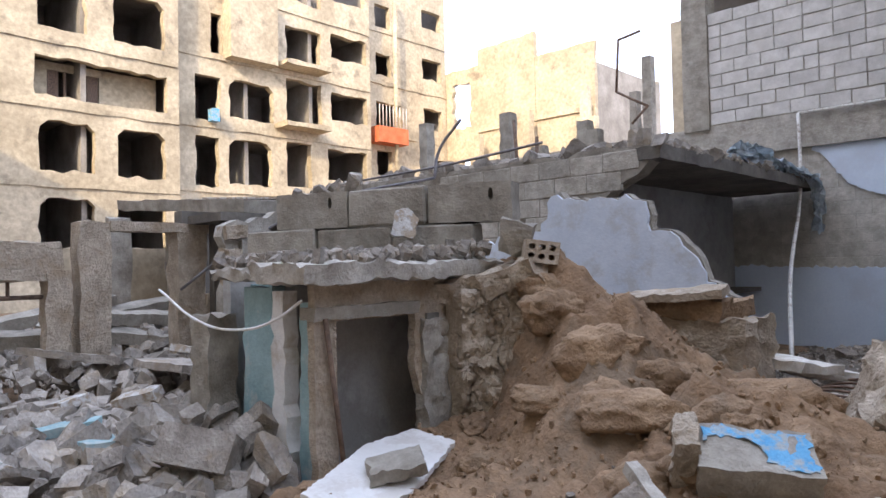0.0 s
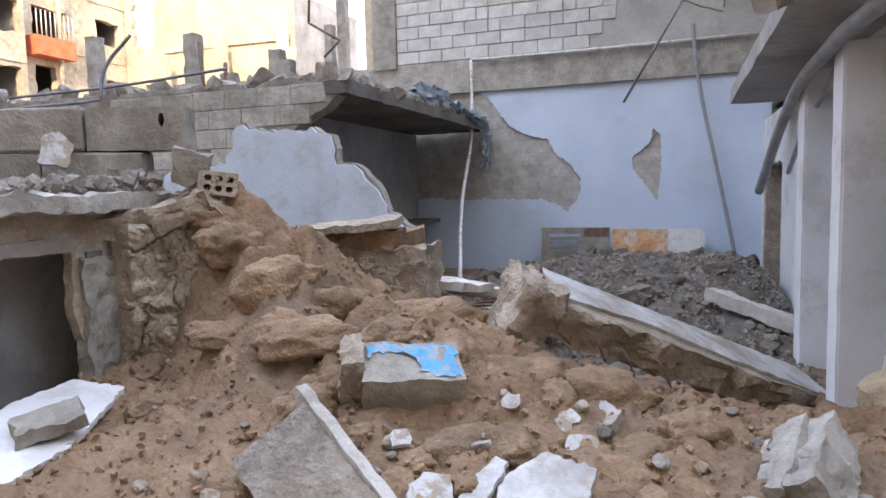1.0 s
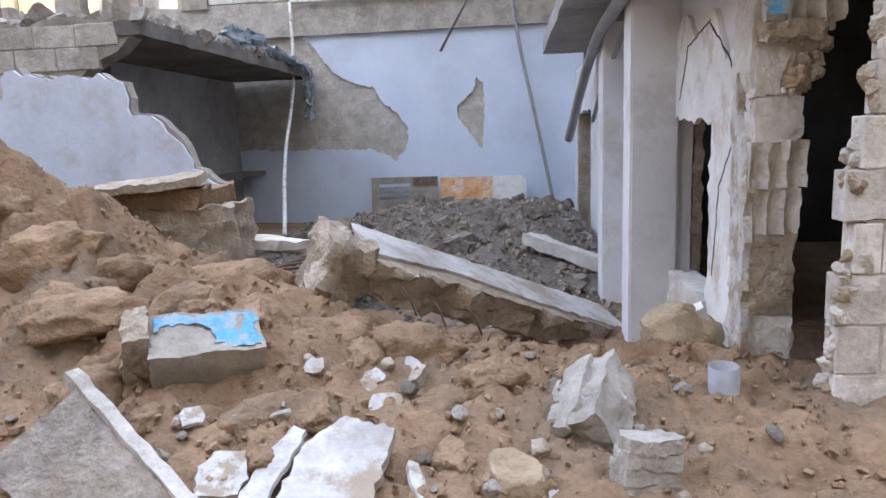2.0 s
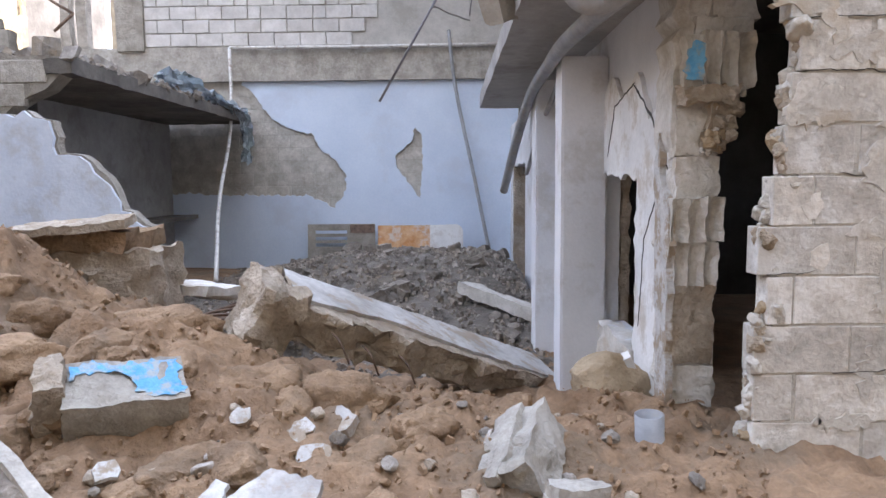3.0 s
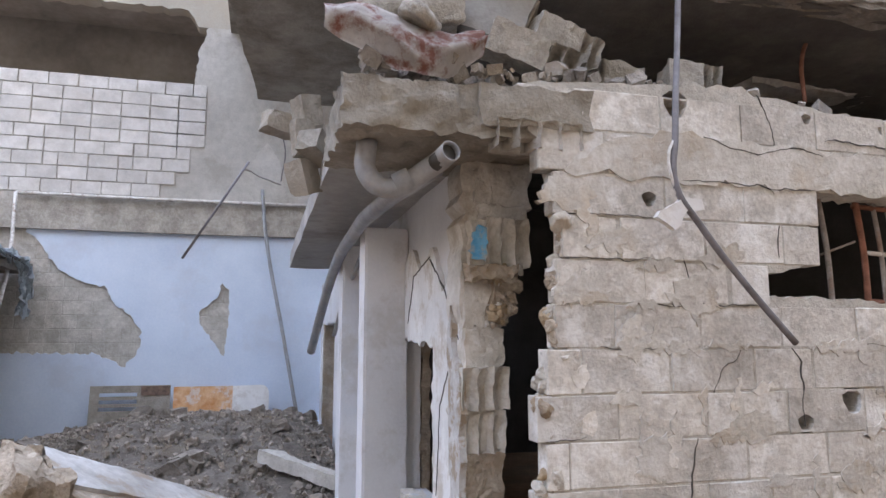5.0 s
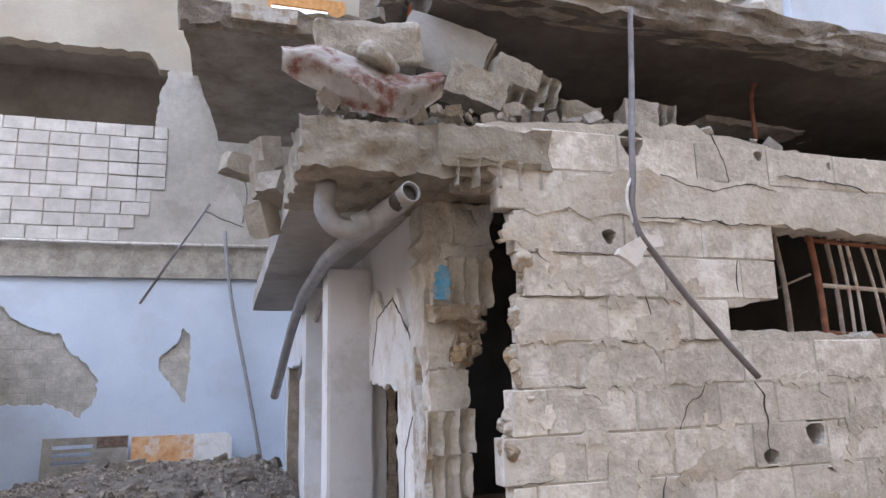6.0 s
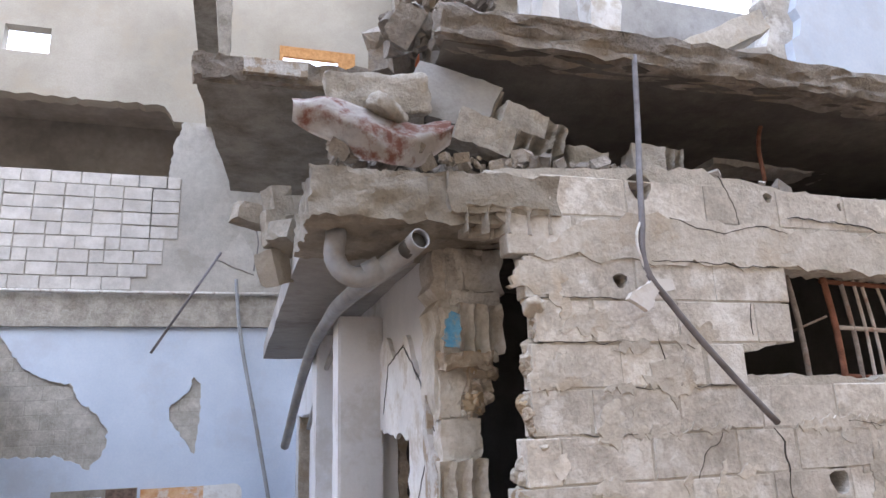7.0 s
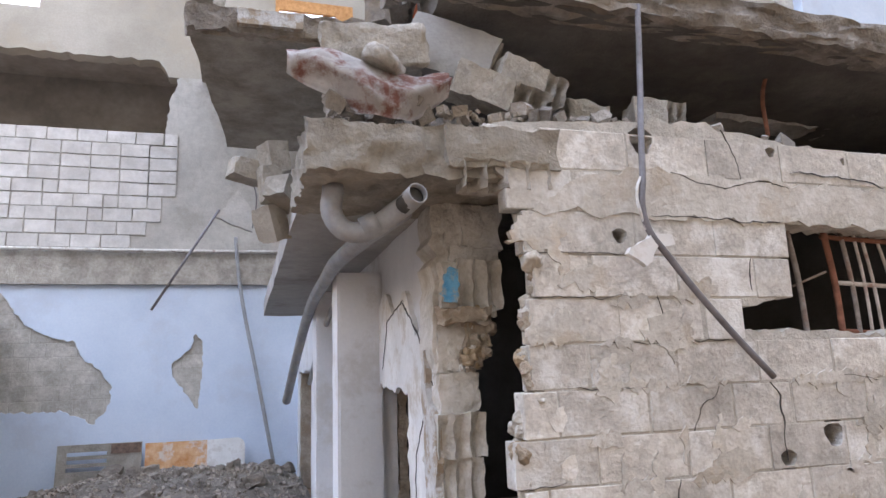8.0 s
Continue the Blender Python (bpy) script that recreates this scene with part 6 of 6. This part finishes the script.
# ---- far apartment houses ----
def facade(name, label, x, spans, holes, z1, depth=0.35, floors=(1.3, 4.4, 7.4, 10.4, 13.4), mat=None):
    """A shelled block of flats: frame wall with real openings, floors and a back wall behind."""
    hs = thing(name, label, "apartment block", "far apartment houses")
    y0, y1 = spans
    mat = mat or M_FARWALL
    bm = bmesh.new()
    sheet(bm, jag([(y0, 0), (y1, 0), (y1, z1), (y0, z1)], 0.5, 0.1, y0, keep=(0, 1, 3)), [jag([(a, b), (c, b), (c, d - 0.28), (c - 0.28, d), (a + 0.28, d), (a, d - 0.28)] if arch else rect(a, b, c, d), 0.35, 0.07, a + b) for a, b, c, d, arch in holes], depth, facing_x(x - depth))
    part("wall", bm, mat, hs)
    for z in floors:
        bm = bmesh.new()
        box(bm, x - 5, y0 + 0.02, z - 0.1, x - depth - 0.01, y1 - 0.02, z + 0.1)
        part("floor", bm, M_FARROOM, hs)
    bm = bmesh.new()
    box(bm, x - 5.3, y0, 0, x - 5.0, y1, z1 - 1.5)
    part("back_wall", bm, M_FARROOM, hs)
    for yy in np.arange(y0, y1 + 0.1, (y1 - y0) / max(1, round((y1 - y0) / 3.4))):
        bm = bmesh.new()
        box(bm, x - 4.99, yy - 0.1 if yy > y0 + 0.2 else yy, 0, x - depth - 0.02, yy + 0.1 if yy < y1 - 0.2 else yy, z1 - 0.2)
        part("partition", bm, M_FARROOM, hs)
    for z in floors:
        if z < z1 - 1:
            part("floor_band", rough_box(x - 0.03, y0 + 0.05, z - 0.1, x + 0.07, y1 - 0.05, z + 0.1, 0.5, 0.05, 1.7, z), mat, hs)
    return hs


def rows(cells, zs):
    return [(a, z0, b, z1, arch) for (a, b, arch), (z0, z1) in ((c, z) for c in cells for z in zs)]


FXA = -26.5
left_cells = [(3.4, 5.5, 1), (6.95, 8.85, 1), (9.7, 11.6, 1)]
h1 = rows(left_cells, [(2.3, 4.2), (5.2, 7.1)]) + rows([(6.8, 11.7, 0)], [(8.0, 9.5)]) + rows([(6.9, 8.6, 1), (9.6, 11.6, 1), (3.4, 5.5, 1)], [(10.6, 12.6)]) + [(4.0, 7.9, 5.6, 9.3, 0)]
house_a = facade("apartment_house", "sunlit shelled apartment house with empty arched openings", FXA, (-6, 12.2), h1 + rows([(-3.5, -1.5, 1), (0, 2, 1)], [(2.3, 4.2), (5.2, 7.1), (8, 9.6), (10.6, 12.6)]), 18, floors=(1.7, 4.7, 7.65, 10.1, 13.2))
bm = bmesh.new()
sheet(bm, rect(6.8, 7.7, 11.7, 9.6), [rect(7.5, 8.25, 9.4, 9.3)], 0.15, facing_x(FXA - 1.3))
part("balcony_wall", bm, M_FARWALL, house_a)
for y, w_ in ((7.5, 0.42), (8.1, 0.1), (8.95, 0.42)):
    bm = bmesh.new()
    box(bm, FXA - 1.28, y, 8.25, FXA - 1.2, y + w_, 9.3)
    part("shutter", bm, M_IRON, house_a, "brown wooden shutter")
h2 = [(13.98, 11.2, 14.5, 13.0, 0), (17.03, 11.75, 17.28, 13.0, 0), (17.87, 11.55, 19.95, 13.4, 0), (17.86, 8.6, 19.96, 10.75, 0), (20.6, 12.35, 22.95, 13.6, 0), (20.6, 9.05, 22.95, 10.5, 0), (14.85, 8.4, 17.15, 10.15, 1), (13.2, 8.1, 14.4, 10.1, 0), (13.2, 5.15, 14.3, 7.35, 0), (14.8, 5.3, 17.0, 7.35, 1), (17.86, 5.4, 19.3, 7.6, 0), (20.3, 5.9, 22.9, 7.5, 0), (14.0, 14.6, 15.6, 16.2, 0), (17.8, 14.7, 20.0, 16.6, 0), (20.6, 15.4, 22.9, 17.0, 0), (13.4, 2.4, 15.6, 4.2, 0), (17.8, 2.4, 20.0, 4.3, 0)]
house_b = facade("apartment_house", "sunlit shelled apartment house with balconies torn open", FXA - 0.6, (12.2, 23.2), h2, 19.5, floors=(1.9, 4.95, 7.85, 11.0, 14.1))
for z in (8.2, 11.15):
    bm = rough_box(FXA - 0.62, 17.2, z, FXA + 0.5, 19.8, z + 0.22, 0.4, 0.06, 2, z)
    part("balcony", bm, M_FARWALL, house_b)
bm = bmesh.new()
box(bm, FXA - 0.6, 14.56, 11.0, FXA + 0.15, 16.98, 14.2)
part("bay", bm, M_FARWALL, house_b)
bm = rough_box(FXA - 0.5, 13.75, 8.0, FXA - 0.1, 14.1, 8.55, 0.2, 0.03, 3, 1)
part("blue_rag", bm, M_BLUEPAINT, house_b, "bright blue rag in the opening")
h3 = rows([(28.0, 29.6, 0)], [(6.6, 7.85), (9.7, 10.95), (12.75, 14.0), (15.9, 17.0)]) + [(24.3, 15.1, 25.4, 16.4, 0), (24.3, 12.3, 25.4, 13.6, 0), (24.25, 9.4, 26.2, 10.8, 0), (24.3, 6.6, 25.4, 8.0, 0)]
house_c = facade("apartment_house", "far grey apartment house with small square windows", FXA - 1.4, (23.2, 30.0), h3, 21, floors=(3.0, 6.0, 8.9, 11.9, 14.9))
bm = bmesh.new()
box(bm, FXA - 1.39, 23.7, 8.3, FXA - 0.5, 25.9, 9.2)
part("balcony", bm, M_ORANGEPANEL, house_c, "faded red balcony sheet")
for k in range(9):
    tube("rail_bar", [(FXA - 0.55, 23.8 + 0.25 * k, 9.2), (FXA - 0.55, 23.8 + 0.25 * k, 10.4)], 0.03, M_BARS, house_c)
tube("pipe", [(FXA - 0.85, 25.3, 4.5), (FXA - 0.85, 25.3, 17)], 0.12, M_FARWALL, house_c)
house_d = thing("apartment_house", "low sunlit house with blank shell-pocked walls", "apartment block", "far apartment houses")
bm = bmesh.new()
box(bm, -25.2, 30, 0, -21.0, 30.3, 14.3)
box(bm, -20.99, 30.05, 0, -17.2, 30.3, 12.9)
rough(bm, 0.6, 0.07, 1.2)
part("wall", bm, M_FARWALL, house_d)
bm = bmesh.new()
sheet(bm, rect(30.3, 0, 38, 14.2), [rect(31.0, 10.5, 33.5, 13.2), rect(31.5, 6, 33, 8.0)], 0.3, facing_x(-25.2))
part("wall", bm, M_FARWALL, house_d)
bm = bmesh.new()
box(bm, -24.8, 37, 0, -17.2, 37.3, 12)
box(bm, -17.5, 30.31, 0, -17.2, 37, 11.8)
part("back_wall", bm, M_FARROOM, house_d)
bm = bmesh.new()
sheet(bm, jag(rect(-28.2, 0, -25.21, 13.4), 0.4, 0.1, 3, keep=(0, 1, 3)), [jag(rect(-27.4, 9.8, -25.9, 12.5), 0.3, 0.12, 2), rect(-26.7, 5.4, -26.0, 7.7)], 0.3, facing_y(30.06))
part("wall", bm, M_FARWALL, house_d)
for z in (5.0, 9.4):
    part("floor_band", rough_box(-25.2, 29.93, z - 0.12, -17.3, 30.04, z + 0.12, 0.5, 0.05, 1.7, z), M_FARWALL, house_d)
for k, (x, h) in enumerate(((-24.2, 8.8), (-23, 7.6), (-20.6, 9.6), (-20.2, 7.0), (-17.0, 10.2), (-16.6, 8.6))):
    bm = rough_box(x - 0.22, 28.6, 0, x + 0.22, 29.0, h, 0.5, 0.05, 2, k)
    part("pilaster", bm, M_FARWALL, house_d)
bm = bmesh.new()
for k in range(16):
    rnd = random.Random(k)
    x = -14 + k * 0.62
    h = 5.2 + rnd.random() * 1.6
    box(bm, x, 34 + rnd.random() * 4, 0, x + 0.9, 39, h)
rough(bm, 1.0, 0.2, 1.0)
single("ruined_houses", bm, M_FARWALL, "low far ruins under the bright sky", "ruins", kind="structure")
for k, (x, z) in enumerate(((-7.1, 6.75), (-7.5, 5.9))):
    bm = rough_box(x - 0.12, 16, 0, x + 0.12, 16.25, z, 0.4, 0.03, 3, k)
    single("column_stump", bm, M_CONC, "tall broken concrete column of a far ruin", "column", "far broken columns")
bm = bmesh.new()
box(bm, -6.35, 15.9, 3.5, -5.5, 16.2, 7.4)
single("wall_far_stub", bm, M_FARWALL, "sunlit stub of a far wall", "wall", kind="structure")

# ---- upper storey of the wing ----
upper = thing("wall_upper_wing", "shelled cream-painted upper rooms of the wing", "wall", kind="structure")
bm = bmesh.new()
sheet(bm, rect(0.9, 6.352, 7.5, 9.8), [rect(2.12, 7.57, 3.35, 7.98)], 0.2, facing_y(10.7))
part("rear_wall", bm, M_CREAM, upper)
bm = bmesh.new()
box(bm, 0.95, 6.6, 6.3, 1.2, 10.69, 6.42)
box(bm, 1.2, 8.4, 6.2, 5.5, 10.69, 6.35)
part("floor_slab", bm, M_CONC, upper)
part("pier", rough_box(1.0, 8.8, 6.35, 1.32, 9.1, 9.8, 0.12, 0.03, 5, 3), M_CONC, upper, "broken concrete pier")
bm = bmesh.new()
box(bm, 4.1, 7.0, 3.6, 4.3, 10.69, 9.8)
part("cross_wall", bm, M_CREAM, upper)
fr_w = thing("wooden_window", "narrow orange wooden window frame with bright sky behind", "window", at=pose(0, 0, 0))
bm = bmesh.new()
sheet(bm, rect(2.08, 7.54, 3.4, 8.0), [rect(2.14, 7.64, 3.1, 7.8)], 0.06, facing_y(10.66))
part("window_frame", bm, M_WOOD, fr_w)
for k, (x, y, z0, z1, w) in enumerate(((3.45, 4.4, 3.5, 6.5, 0.3), (3.95, 4.6, 3.5, 6.5, 0.12), (4.5, 4.5, 3.5, 6.5, 0.28))):
    part("pier", rough_box(x, y, z0, x + w, y + 0.25, z1, 0.12, 0.04, 5, k), M_OLDWHITE if k else M_CONC, upper)
bm = bmesh.new()
sheet(bm, jag([(6.5, 3.4), (9.5, 3.3), (9.5, 6.5), (6.9, 6.5), (6.85, 5.2), (6.6, 4.6)], 0.1, 0.06, 6, keep=(1, 2)), [], 0.2, facing_y(4.5))
part("blue_wall", bm, M_BLUEWALL, upper, "pale blue plaster with torn edge")
bm = bmesh.new()
sheet(bm, jag([(6.1, 3.4), (6.9, 3.4), (6.95, 5.0), (7.0, 6.5), (6.7, 6.5), (6.4, 4.3)], 0.08, 0.05, 9), [], 0.2, facing_y(4.6))
part("torn_masonry", bm, M_BLOCK, upper)
bm = rough_box(0, 0, -0.2, 1.9, 1.1, 0.0, 0.1, 0.015, 5, 3, pose(4.05, 3.9, 3.95, 0, -27, 0))
part("stair_flight", bm, M_SMEAR, upper, "broken concrete stair flight")
part("wall_stump", rough_box(4.6, 3.36, 3.1, 5.6, 3.58, 3.87, 0.06, 0.03, 7, 4), M_BLOCK, upper)
part("pier", rough_box(2.95, 3.5, 3.3, 3.3, 3.75, 5.2, 0.07, 0.05, 6, 7), M_CONC, upper)
part("pier", rough_box(3.55, 3.6, 3.3, 3.68, 3.75, 5.2, 0.07, 0.03, 6, 8), M_OLDWHITE, upper)
bm = bmesh.new()
box(bm, 3.4, 6.2, 3.5, 9.5, 6.4, 6.6)
part("inner_wall", bm, M_GREYPLAST, upper)
part("white_patch", rough_box(1.58, 3.66, 3.575, 1.96, 3.72, 3.675, 0.04, 0.006, 6, 2), M_WHITE, upper, "white painted edge of the balcony")
for k in range(5):
    tube("rebar", [(2.5 + 0.06 * k, 3.1 + 0.1 * k, 3.4), (2.55 + 0.05 * k, 3.0, 3.6), (2.7 + 0.04 * k, 3.0 + 0.1 * k, 3.95)], 0.012, M_IRON if k % 2 else M_ORANGEPANEL, upper)


def corner_spot(rnd):
    return rnd.uniform(2.35, 2.9), rnd.uniform(2.7, 3.4), 3.42 + 0.55 * rnd.random() ** 2


scatter("corner_rubble", 160, corner_spot, (0.05, 0.22), M_RUBBLE, 63, "jumbled concrete at the corner of the upper slab")
